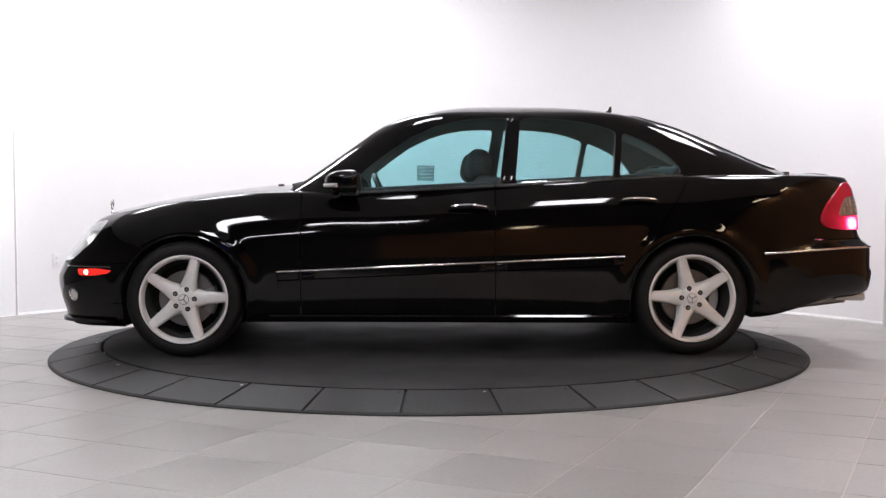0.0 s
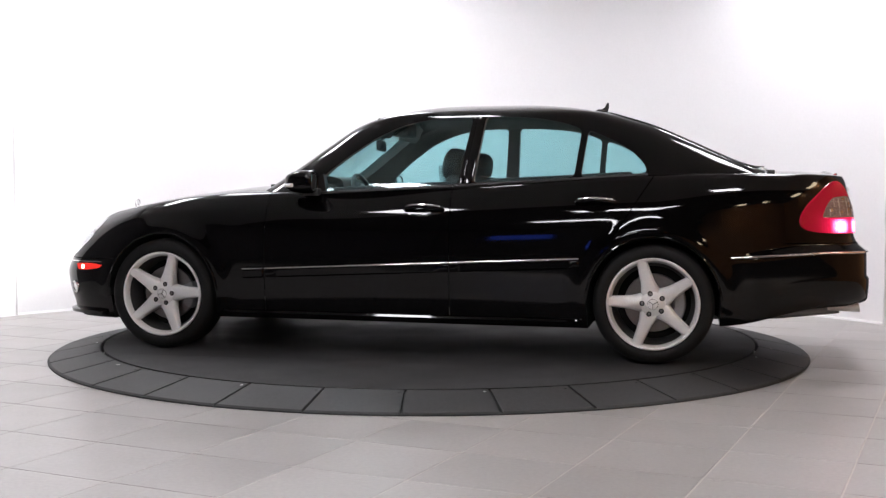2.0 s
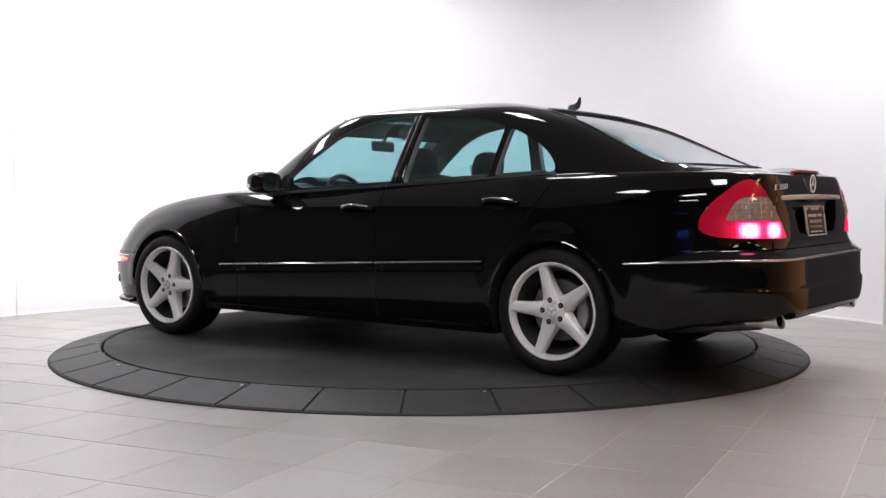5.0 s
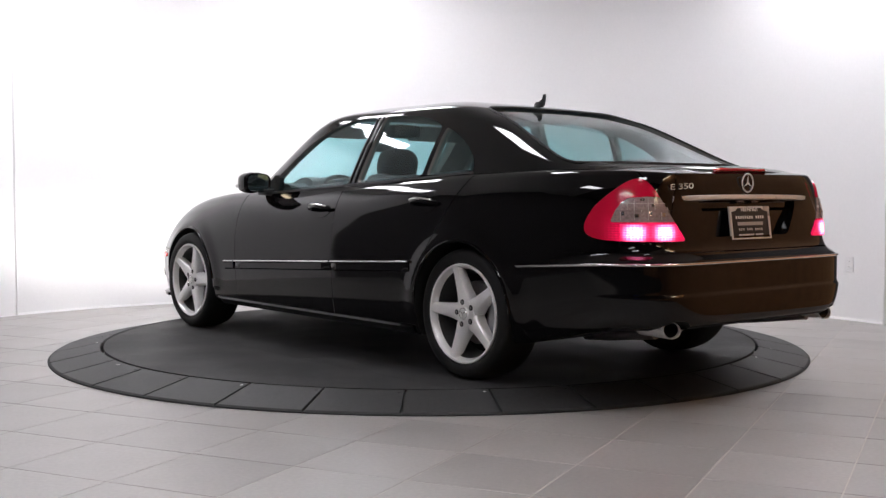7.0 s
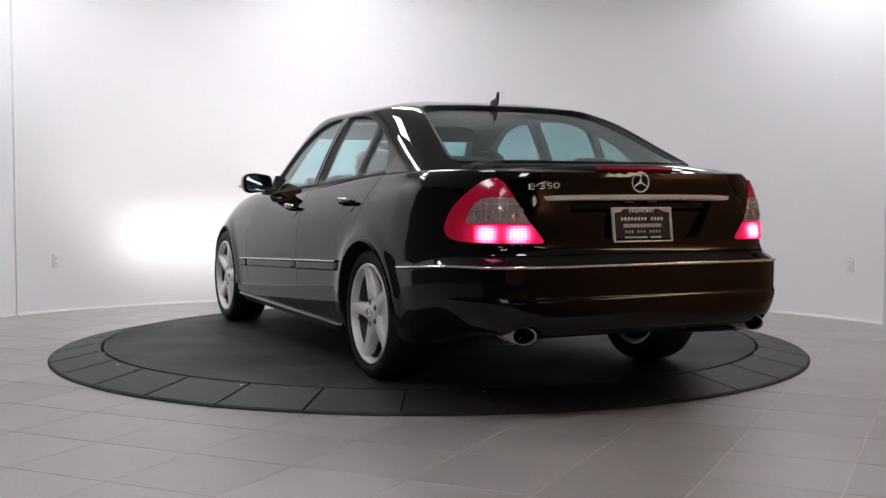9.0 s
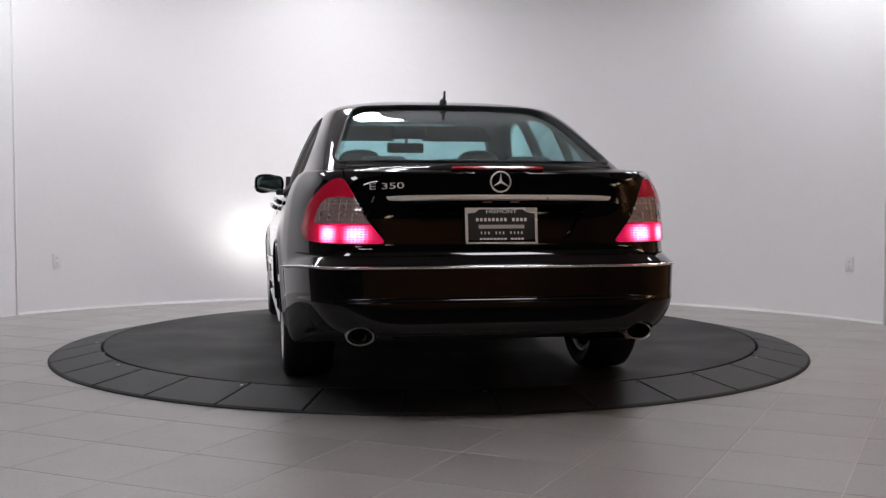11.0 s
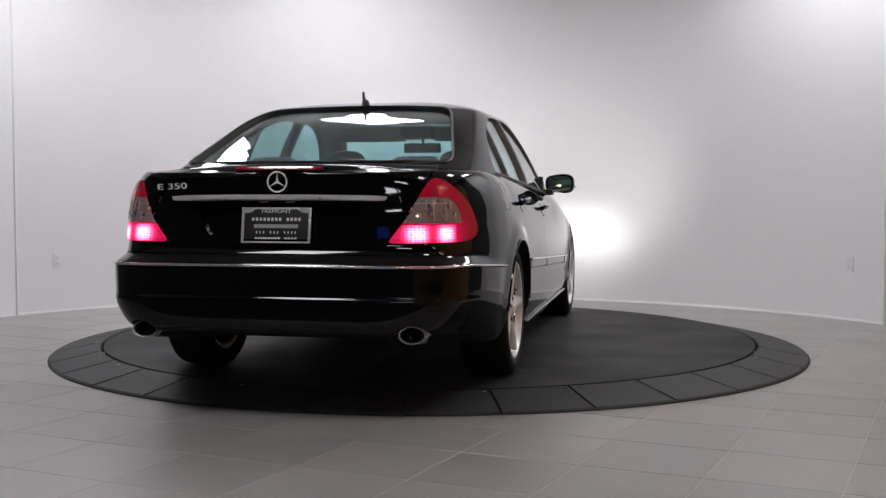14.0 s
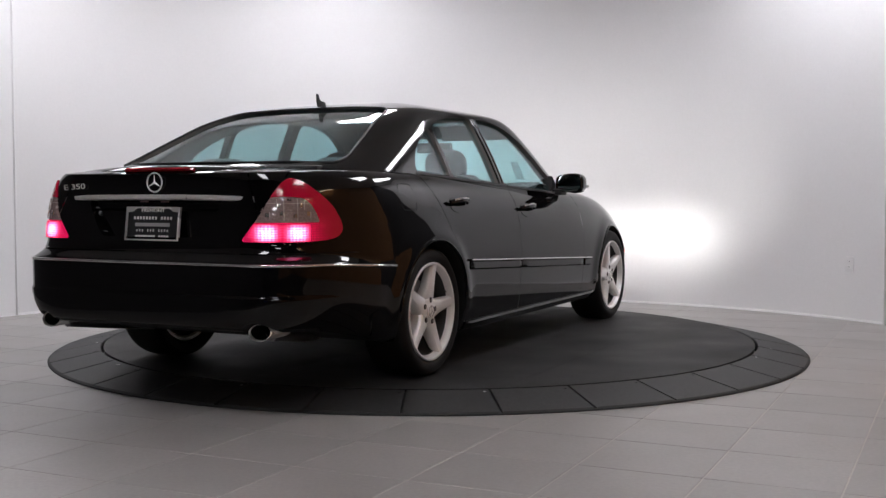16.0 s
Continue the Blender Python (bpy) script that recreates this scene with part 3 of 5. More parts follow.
G_HALF = curve_of((0.84, 0.835), (0.95, 0.811), (1.07, 0.766), (1.2, 0.709), (1.28, 0.668), (1.33, 0.642), (1.36, 0.622), (1.378, 0.601), (1.388, 0.579))
G_MID = -0.4


def green_rings(off=0.0):
    t, s = outline(6.5, 7.5, 1.1, 0.65, 170)
    rings = []
    x = y = None
    for z in list(np.linspace(0.84, 1.30, 22)) + [1.315, 1.33, 1.343, 1.354, 1.363, 1.371, 1.378, 1.384, 1.388]:
        xf, xr, b = G_FRONT(z) - off * 1.3, G_REAR(z) + off * 1.6, G_HALF(z) - off
        x = np.where(t < 0, G_MID + (G_MID - xr) * t, G_MID + (xf - G_MID) * t)
        taper = 1 - 0.015 * np.clip((-0.7 - x) / 1.2, 0, 1) ** 1.6 - 0.022 * np.clip((x - 0.1) / 0.8, 0, 1) ** 1.6
        y = b * s * taper
        rings.append([(a, c, z - off * 0.8) for a, c in zip(x, y)])
    for w in (0.97, 0.93, 0.87, 0.78, 0.66, 0.52, 0.37, 0.22, 0.1, 0.02):
        rings.append([(G_MID + (a - G_MID) * w, c * w, 1.388 - off + 0.066 * (1 - w ** 2.3)) for a, c in zip(x, y)])
    return rings


def solid_shell(inner, outer):
    """A closed skin of some thickness between two ring sets."""
    bm = loop_surface(outer)
    me_o = to_mesh(bm)
    me_i = to_mesh(loop_surface([[(p[0], p[1], p[2] - (0.02 if i == 0 else 0)) for p in r] for i, r in enumerate(inner)]))
    return boolean(me_o, me_i, "DIFFERENCE")


# window outlines seen from the side (x, z)
FRONT_WINDOW = [(0.50, 0.925), (-0.345, 0.968), (-0.40, 1.352), (-0.30, 1.353), (-0.177, 1.346), (-0.07, 1.327), (0.04, 1.294), (0.17, 1.232), (0.32, 1.128), (0.44, 1.032)]
REAR_WINDOW = [(-0.432, 0.975), (-0.992, 1.003), (-1.025, 1.275), (-0.93, 1.308), (-0.83, 1.331), (-0.72, 1.345), (-0.60, 1.352), (-0.475, 1.354)]
QUARTER_WINDOW = [(-1.028, 1.006), (-1.385, 1.028), (-1.375, 1.070), (-1.325, 1.128), (-1.25, 1.182), (-1.16, 1.228), (-1.06, 1.268)]
WINDSCREEN = [(-0.66, 0.86), (0.66, 0.86), (0.625, 1.06), (0.572, 1.22), (0.515, 1.335), (0.46, 1.358), (0.25, 1.372), (-0.25, 1.372), (-0.46, 1.358), (-0.515, 1.335), (-0.572, 1.22), (-0.625, 1.06)]
BACKLIGHT = [(-0.66, 1.062), (-0.4, 1.068), (0.4, 1.068), (0.66, 1.062), (0.612, 1.17), (0.555, 1.29), (0.51, 1.352), (0.46, 1.371), (0.2, 1.386), (-0.2, 1.386), (-0.46, 1.371), (-0.51, 1.352), (-0.555, 1.29), (-0.612, 1.17)]


def cut_by(bm, co, no, keep=None):
    geom = [f for f in bm.faces if keep is None or keep(f)]
    es = list({e for f in geom for e in f.edges})
    vs = list({v for f in geom for v in f.verts})
    bmesh.ops.bisect_plane(bm, geom=geom + es + vs, plane_co=co, plane_no=no, dist=1e-6)


def split_panels(mesh, skin, zones, gaps, car):
    """Cuts a body mesh along panel edges, leaves open gaps there, and links every zone as a part of its own."""
    bm = bmesh.new()
    bm.from_mesh(mesh)
    for co, no, width, keep, _ in gaps:
        no = Vector(no).normalized()
        for s in (-0.5, 0.5):
            cut_by(bm, Vector(co) + no * width * s, no, keep)
    dead = []
    for co, no, width, keep, where in gaps:
        no = Vector(no).normalized()
        for f in bm.faces:
            c = f.calc_center_median()
            if abs((c - Vector(co)).dot(no)) < width * 0.5 and where(c, f.normal):
                dead.append(f)
    bmesh.ops.delete(bm, geom=list(set(dead)), context="FACES")
    bins = {}
    for f in bm.faces:
        c = f.calc_center_median()
        for name, mat, label, test in zones:
            if test(c, f.normal):
                bins.setdefault((name, mat, label), []).append([v.co.copy() for v in f.verts])
                break
    bm.free()
    made = {}
    for (name, mat, label), polys in bins.items():
        b2 = bmesh.new()
        seen = {}
        for poly in polys:
            vs = []
            for co in poly:
                key = (round(co.x, 5), round(co.y, 5), round(co.z, 5))
                if key not in seen:
                    seen[key] = b2.verts.new(co)
                if seen[key] not in vs:
                    vs.append(seen[key])
            if len(vs) > 2:
                try:
                    b2.faces.new(vs)
                except ValueError:
                    pass
        me = to_mesh(b2, name)
        skin.dress(me)
        made[(name, label)] = link(name, me, mat, car, label)
    return made


HEADLIGHT = [(1.885, 0.768), (1.96, 0.755), (2.02, 0.735), (2.4, 0.70), (2.4, 0.545), (2.10, 0.535), (2.045, 0.575), (1.96, 0.66)]


def arch_cutter(x, y0, y1):
    r = 0.352
    pts = [(x + r * math.cos(a), 0.330 + r * math.sin(a)) for a in np.linspace(-0.15, math.pi + 0.15, 40)]
    pts += [(x - r * 0.96, -0.1), (x + r * 0.96, -0.1)]
    return to_mesh(prism(pts, "y", y0, y1))


def body(car):
    surf = loop_surface(body_rings())
    skin = Skin(surf)
    mesh = to_mesh(surf)
    for x in (AXLE, -AXLE):
        for y0, y1 in ((0.5, 1.2), (-1.2, -0.5)):
            mesh = boolean(mesh, arch_cutter(x, y0, y1), "DIFFERENCE")
    # recess for the plate in the boot lid
    rec = prism(rounded([(-0.39, 0.885), (0.39, 0.885), (0.295, 0.72), (-0.295, 0.72)], 0.03), "x", -2.60, -2.435)
    mesh = boolean(mesh, to_mesh(rec), "DIFFERENCE")
    # outlets for the exhaust tips in the bumper's lower edge
    for sg in (1, -1):
        oval = [(sg * 0.607 + 0.070 * math.cos(a), 0.318 + 0.046 * math.sin(a)) for a in np.linspace(0, 2 * math.pi, 32, endpoint=False)]
        mesh = boolean(mesh, to_mesh(prism(oval, "x", -2.75, -2.30)), "DIFFERENCE")
    for y0, y1 in ((0.42, 1.2), (-1.2, -0.42)):
        mesh = boolean(mesh, to_mesh(prism(rounded(HEADLIGHT, 0.03), "y", y0, y1)), "DIFFERENCE")
    for y in (0.535, 0.665):
        for sg in (1, -1):
            bore = lathe([(0.0, 0.0), (0.072, 0.0), (0.072, 0.5), (0.0, 0.5)], 32, Matrix.Translation((1.86 if y < 0.6 else 1.80, sg * y, 0.632)) @ Matrix.Rotation(math.pi / 2, 4, "Y"))
            bmesh.ops.recalc_face_normals(bore, faces=bore.faces)
            mesh = boolean(mesh, to_mesh(bore), "DIFFERENCE")
    side = lambda f: abs(f.normal.y) > 0.45
    deep = lambda c: skin.tree.find_nearest(c)[3] > 0.006
    g = 0.0045
    gaps = [
        ((0.775, 0, 0), (1, 0, 0), g, side, lambda c, n: abs(n.y) > 0.45 and c.z > 0.235),
        ((-0.315, 0, 0), (1, 0, 0), g, side, lambda c, n: abs(n.y) > 0.45 and c.z > 0.235),
        ((-1.16, 0, 0.60), (0.42, 0, 0.27), g, side, lambda c, n: abs(n.y) > 0.45 and c.z > 0.55 and -1.5 < c.x < -1.0),
        ((0, 0, 0.235), (0, 0, 1), g, side, lambda c, n: abs(n.y) > 0.45 and -1.06 < c.x < 0.775),
        ((0, 0.585, 0.8), (0, 1, 0.42), g, lambda f: f.normal.x < -0.3, lambda c, n: n.x < -0.3 and c.z > 0.66 and c.x < -2.3 and c.y > 0),
        ((0, -0.585, 0.8), (0, -1, 0.42), g, lambda f: f.normal.x < -0.3, lambda c, n: n.x < -0.3 and c.z > 0.66 and c.x < -2.3 and c.y < 0),
        ((0, 0.66, 0), (0, 1, 0), g, lambda f: f.normal.z > 0.5, lambda c, n: n.z > 0.5 and ((c.x > 0.85 and c.z > 0.5) or -2.40 < c.x < -1.9) and c.y > 0),
        ((0, -0.66, 0), (0, 1, 0), g, lambda f: f.normal.z > 0.5, lambda c, n: n.z > 0.5 and ((c.x > 0.85 and c.z > 0.5) or -2.40 < c.x < -1.9) and c.y < 0),
        ((0, 0, 0.655), (0, 0, 1), g, lambda f: f.normal.x < -0.2 and f.calc_center_median().x < -2.0, lambda c, n: n.x < -0.2 and c.x < -2.1),
        ((0, 0, 0.525), (0, 0, 1), 0.003, lambda f: f.calc_center_median().x > 1.7, lambda c, n: c.x > 1.7 and n.z > -0.5 and abs(n.y) > 0.3),
    ]
    well = lambda c: abs(abs(c.x) - AXLE) < 0.36 and abs(c.y) > 0.49 and deep(c)
    behind = lambda c: (c.x + 1.16) * 0.42 + (c.z - 0.60) * 0.27 < 0
    L = "gloss black painted"
    zones = [
        ("wheel_well", UNDER, "front left", lambda c, n: well(c) and c.z < 0.71 and c.x > 0 and c.y > 0),
        ("wheel_well", UNDER, "front right", lambda c, n: well(c) and c.z < 0.71 and c.x > 0 and c.y <= 0),
        ("wheel_well", UNDER, "left", lambda c, n: well(c) and c.z < 0.71 and c.y > 0),
        ("wheel_well", UNDER, "right", lambda c, n: well(c) and c.z < 0.71),
        ("lamp_pocket", CHROME_LAMP, "left", lambda c, n: c.x > 1.78 and c.z > 0.53 and c.y > 0 and deep(c)),
        ("lamp_pocket", CHROME_LAMP, "right", lambda c, n: c.x > 1.78 and c.z > 0.53 and deep(c)),
        ("exhaust_outlet", UNDER, "left", lambda c, n: c.x < -2.2 and c.z < 0.40 and 0.5 < c.y and deep(c)),
        ("exhaust_outlet", UNDER, "right", lambda c, n: c.x < -2.2 and c.z < 0.40 and c.y < -0.5 and deep(c)),
        ("underbody", UNDER, "matt black underside", lambda c, n: n.z < -0.75 and c.z < 0.34),
        ("plate_recess", PAINT, "", lambda c, n: c.x < -2.43 and abs(c.y) < 0.40 and 0.715 < c.z < 0.89 and c.x > -2.4365),
        ("hood", PAINT, "", lambda c, n: c.x > 0.775 and n.z > 0.5 and abs(c.y) < 0.66 and c.z > 0.6),
        ("front_bumper", PAINT, "", lambda c, n: c.x > 1.72 and c.z < 0.525),
        ("grille_panel", PAINT, "", lambda c, n: c.x > 2.0 and abs(c.y) < 0.66),
        ("front_fender", PAINT, "left", lambda c, n: c.x > 0.775 and c.y > 0),
        ("front_fender", PAINT, "right", lambda c, n: c.x > 0.775 and c.y <= 0),
        ("trunk_lid", PAINT, "", lambda c, n: c.x < -1.9 and c.z > 0.655 and ((n.z > 0.5 and abs(c.y) < 0.66) or (n.z <= 0.5 and n.x < -0.3 and abs(c.y) + 0.42 * (c.z - 0.8) < 0.585))),
        ("rear_bumper", PAINT, "", lambda c, n: c.x < -1.70 and c.z < (0.655 if c.x < -2.1 else 0.60)),
        ("rear_quarter", PAINT, "left", lambda c, n: behind(c) and c.x < -1.0 and c.y > 0),
        ("rear_quarter", PAINT, "right", lambda c, n: behind(c) and c.x < -1.0 and c.y <= 0),
        ("sill", PAINT, "left", lambda c, n: c.z < 0.235 and c.y > 0),
        ("sill", PAINT, "right", lambda c, n: c.z < 0.235 and c.y <= 0),
        ("cabin_base", DASH, "", lambda c, n: n.z > 0.8 and abs(c.y) < 0.72),
        ("front_door", PAINT, "left", lambda c, n: c.x > -0.315 and c.y > 0),
        ("front_door", PAINT, "right", lambda c, n: c.x > -0.315 and c.y <= 0),
        ("rear_door", PAINT, "left", lambda c, n: c.y > 0),
        ("rear_door", PAINT, "right", lambda c, n: True),
    ]
    made = split_panels(mesh, skin, zones, gaps, car)
    panels = {}
    for (name, side_), ob in made.items():
        panels[(name, side_)] = ob
        if "left" in side_ or "right" in side_:
            del ob["label"]
    return panels, skin


def greenhouse(car, panels):
    outer = green_rings()
    surf = loop_surface(outer)
    skin = Skin(surf)
    surf.free()
    shell = solid_shell(green_rings(0.032), outer)
    for poly in (FRONT_WINDOW, REAR_WINDOW, QUARTER_WINDOW):
        shell = boolean(shell, to_mesh(prism(rounded(poly, 0.03, 4), "y", -1.2, 1.2)), "DIFFERENCE")
    shell = boolean(shell, to_mesh(prism(rounded(WINDSCREEN, 0.06, 4), "x", 0.02, 1.6)), "DIFFERENCE")
    shell = boolean(shell, to_mesh(prism(rounded(BACKLIGHT, 0.04, 4), "x", -2.6, -0.95)), "DIFFERENCE")
    bm = bmesh.new()
    bm.from_mesh(shell)
    inner, outer_f = [], []
    for f in bm.faces:
        c = f.calc_center_median()
        n = skin.normal(c)
        (outer_f if f.normal.dot(n) > 0.3 else inner).append([v.co.copy() for v in f.verts])
    bm.free()

    def build(name, polys, mat, label, dress):
        b2 = bmesh.new()
        seen = {}
        for poly in polys:
            vs = []
            for co in poly:
                key = (round(co.x, 5), round(co.y, 5), round(co.z, 5))
                if key not in seen:
                    seen[key] = b2.verts.new(co)
                if seen[key] not in vs:
                    vs.append(seen[key])
            if len(vs) > 2:
                try:
                    b2.faces.new(vs)
                except ValueError:
                    pass
        me = to_mesh(b2, name)
        if dress:
            skin.dress(me)
        return link(name, me, mat, car, label)
    build("roof", outer_f, PAINT, "gloss black roof and window pillars", True)
    build("headliner", inner, LINING, "grey headlining and inner pillar trim", False)
    # panes
    plain = solid_shell(green_rings(0.017), green_rings(0.012))
    sheet = lambda: plain.copy()
    for poly, name, where in ((FRONT_WINDOW, "front_window", "front_door"), (REAR_WINDOW, "rear_window", "rear_door"), (QUARTER_WINDOW, "quarter_window", "rear_door")):
        both = boolean(sheet(), to_mesh(prism(grow(rounded(poly, 0.03, 4), 0.007), "y", -1.2, 1.2)), "INTERSECT")
        for sgn, sd in ((1, "left"), (-1, "right")):
            me = both.copy()
            b2 = bmesh.new()
            b2.from_mesh(me)
            bmesh.ops.delete(b2, geom=[v for v in b2.verts if v.co.y * sgn < 0], context="VERTS")
            b2.to_mesh(me)
            b2.free()
            me.materials.clear()
            skin.dress(me)
            ob = link("window_pane", me, GLASS, panels[(where, sd)], "green-tinted side window glass")
            ob.visible_shadow = False
    for poly, name, lo, hi, lab in ((WINDSCREEN, "windscreen", 0.02, 1.6, "green-tinted windscreen glass"), (BACKLIGHT, "rear_window", -2.6, -0.95, "green-tinted rear window glass")):
        me = boolean(sheet(), to_mesh(prism(grow(rounded(poly, 0.05, 4), 0.007), "x", lo, hi)), "INTERSECT")
        me.materials.clear()
        skin.dress(me)
        link(name, me, GLASS, car, lab).visible_shadow = False
    return skin


def wheel(car, x, sgn, turn):
    """A five-spoke alloy wheel; local z points outwards."""
    m = Matrix.Translation((x, sgn * 0.885, WHEEL_R)) @ Matrix.Rotation(-sgn * math.pi / 2, 4, "X") @ Matrix.Rotation(turn, 4, "Z")
    hub = empty("wheel", m)
    hub.parent = car
    hub["label"] = "silver five-spoke alloy wheel with low black tyre"
    R = WHEEL_R
    part("tyre", lathe([(0.238, -0.215), (0.262, -0.232), (0.295, -0.236), (0.314, -0.222), (R - 0.002, -0.195), (R, -0.17), (R, -0.06), (R - 0.003, -0.028), (0.314, -0.006),
                        (0.298, 0.006), (0.275, 0.009), (0.258, 0.004), (0.249, -0.004), (0.244, -0.02), (0.238, -0.04)], 72, None, True), RUBBER, hub)
    bm = lathe([(0.222, -0.21), (0.246, -0.214), (0.247, -0.205), (0.224, -0.19), (0.205, -0.14), (0.214, -0.06), (0.226, -0.03), (0.238, -0.020), (0.2475, -0.006), (0.2485, 0.001),
                (0.245, 0.005), (0.236, 0.003), (0.231, -0.006), (0.227, -0.018), (0.222, -0.03)], 72, None, True)
    part("rim", bm, ALLOY, hub, "bright silver rim")
    # shade inside the wheel is put into the barrel's dark colour
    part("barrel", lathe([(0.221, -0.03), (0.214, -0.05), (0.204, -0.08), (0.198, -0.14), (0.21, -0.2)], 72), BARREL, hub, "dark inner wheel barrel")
    for k in range(5):
        a = 2 * math.pi * k / 5
        bm = bmesh.new()
        # stations along the spoke: radius, half width of face, face height, half width at the root, root height
        st = [(0.040, 0.040, -0.022, 0.046, -0.072), (0.068, 0.0415, -0.016, 0.052, -0.070), (0.088, 0.0360, -0.0125, 0.046, -0.068), (0.115, 0.0310, -0.011, 0.038, -0.064),
              (0.155, 0.0278, -0.0095, 0.033, -0.058), (0.20, 0.0245, -0.007, 0.0295, -0.050), (0.228, 0.0228, -0.0035, 0.028, -0.038), (0.2405, 0.0220, 0.0015, 0.026, -0.022)]
        rows = []
        for r, w, zf, wr, zr in st:
            pts = [(-wr, zr), (-w - 0.006, zf - 0.020), (-w - 0.001, zf - 0.0075), (-w * 0.80, zf - 0.001), (0, zf + 0.002), (w * 0.80, zf - 0.001), (w + 0.001, zf - 0.0075), (w + 0.006, zf - 0.020), (wr, zr)]
            rows.append([bm.verts.new(Matrix.Rotation(a, 3, "Z") @ Vector((r, y, z))) for y, z in pts])
        for p, q in zip(rows, rows[1:]):
            for i in range(len(p)):
                j = (i + 1) % len(p)
                bm.faces.new((p[i], q[i], q[j], p[j]))
        bm.faces.new(rows[0])
        bm.faces.new(rows[-1][::-1])
        part("spoke", bm, ALLOY, hub)
    part("hub_centre", lathe([(0.0, -0.0125), (0.060, -0.0125), (0.066, -0.016), (0.070, -0.030), (0.072, -0.075), (0, -0.075)], 40), ALLOY, hub)
    cap = part("centre_cap", lathe([(0.0, -0.001), (0.024, -0.003), (0.033, -0.007), (0.035, -0.018)], 32), ALLOY, hub, "silver centre cap with a star emblem")
    bm = tube([(0.0275 * math.cos(q), 0.0275 * math.sin(q), -0.0035) for q in np.linspace(0, 2 * math.pi, 24, endpoint=False)], 0.0018, 6, True)
    for k in range(3):
        q = math.pi / 2 + k * 2 * math.pi / 3
        add_box(bm, (0, -0.0022, -0.003), (0.026, 0.0022, 0.0006), 0, Matrix.Rotation(q, 4, "Z"))
    part("emblem", bm, CHROME, cap)
    for k in range(5):
        a = 2 * math.pi * k / 5
        mm = Matrix.Translation((0.057 * math.cos(a), 0.057 * math.sin(a), 0.0025))
        # no hole is cut: a black disc paints the shade round each bolt
        part("bolt_hole", lathe([(0.0, -0.0135), (0.0125, -0.0135), (0.0145, -0.016)], 14, mm), UNDER, hub)
        part("wheel_bolt", lathe([(0.0, -0.009), (0.006, -0.0095), (0.0085, -0.012), (0.009, -0.018)], 6, mm), DISC_STEEL, hub)
    part("valve", tube([(0.214, 0.06, -0.035), (0.200, 0.056, -0.018)], 0.0035, 6), TRIM_BLACK, hub)
    part("brake_disc", lathe([(0.06, -0.115), (0.075, -0.098), (0.155, -0.098), (0.158, -0.103), (0.158, -0.12), (0.06, -0.12)], 48, None, True), DISC_STEEL, hub, "grey steel brake disc")
    part("brake_shield", lathe([(0.0, -0.150), (0.20, -0.150), (0.20, -0.158), (0.0, -0.158)], 40), UNDER, hub)
    # caliper sits behind the axle, whatever the wheel's turn
    back = math.pi - turn
    bm = bmesh.new()
    add_lathe(bm, [(0.105, -0.130), (0.105, -0.085), (0.115, -0.074), (0.155, -0.072), (0.168, -0.080), (0.173, -0.095), (0.173, -0.130)], 10, None, True, (back - 0.55, back + 0.42))
    part("brake_caliper", bm, CALIPER, hub, "grey brake caliper")
    return hub


def star(radius, bar, name, mat, parent, m, label=""):
    bm = tube([(0, radius * math.cos(q), radius * math.sin(q)) for q in np.linspace(0, 2 * math.pi, 40, endpoint=False)], bar, 8, True)
    for k in range(3):
        q = math.pi / 2 + k * 2 * math.pi / 3
        vs = [bm.verts.new(p) for p in ((-bar * 0.6, 0, radius), (0, -bar * 1.6, 0), (bar * 1.2, 0, 0), (0, bar * 1.6, 0), (-bar * 1.2, 0, 0))]
        for i, j in ((1, 2), (2, 3), (3, 4), (4, 1)):
            bm.faces.new((vs[0], vs[i], vs[j]))
        bmesh.ops.rotate(bm, verts=vs, cent=(0, 0, 0), matrix=Matrix.Rotation(q - math.pi / 2, 3, "X"))
    bmesh.ops.transform(bm, matrix=m, verts=bm.verts)
    return part(name, bm, mat, parent, label)


def skin_patch(poly, axis, lo, hi, off, thick, m=None):
    """A piece of the body's own skin, lifted by off, inside a prism."""
    bm = prism(poly, axis, lo, hi)
    if m is not None:
        bmesh.ops.transform(bm, matrix=m, verts=bm.verts)
        bmesh.ops.recalc_face_normals(bm, faces=bm.faces)
    shell = solid_shell(body_rings(-off + thick), body_rings(-off))
    me = boolean(shell, to_mesh(bm), "INTERSECT")
    me.materials.clear()
    return me


def text_mesh(words, size, name):
    cu = bpy.data.curves.new(name, "FONT")
    cu.body, cu.size, cu.extrude, cu.align_x, cu.align_y = words, size, 0.0012, "CENTER", "CENTER"
    ob = new("work", cu)
    me = bpy.data.meshes.new_from_object(ob.evaluated_get(bpy.context.evaluated_depsgraph_get()))
    bpy.data.objects.remove(ob)
    me.materials.clear()
    return me


class Flank:
    """Finds places on the body's side."""

    def __init__(self, skin):
        self.tree = skin.tree

    def at(self, x, z, sgn, out=0.0):
        hit, n, _, _ = self.tree.ray_cast(Vector((x, sgn * 2.0, z)), Vector((0, -sgn, 0)))
        if hit is None:
            hit, n, _, _ = self.tree.find_nearest(Vector((x, sgn * 0.9, z)))
        if n.y * sgn < 0:
            n = -n
        return hit + n * out, n


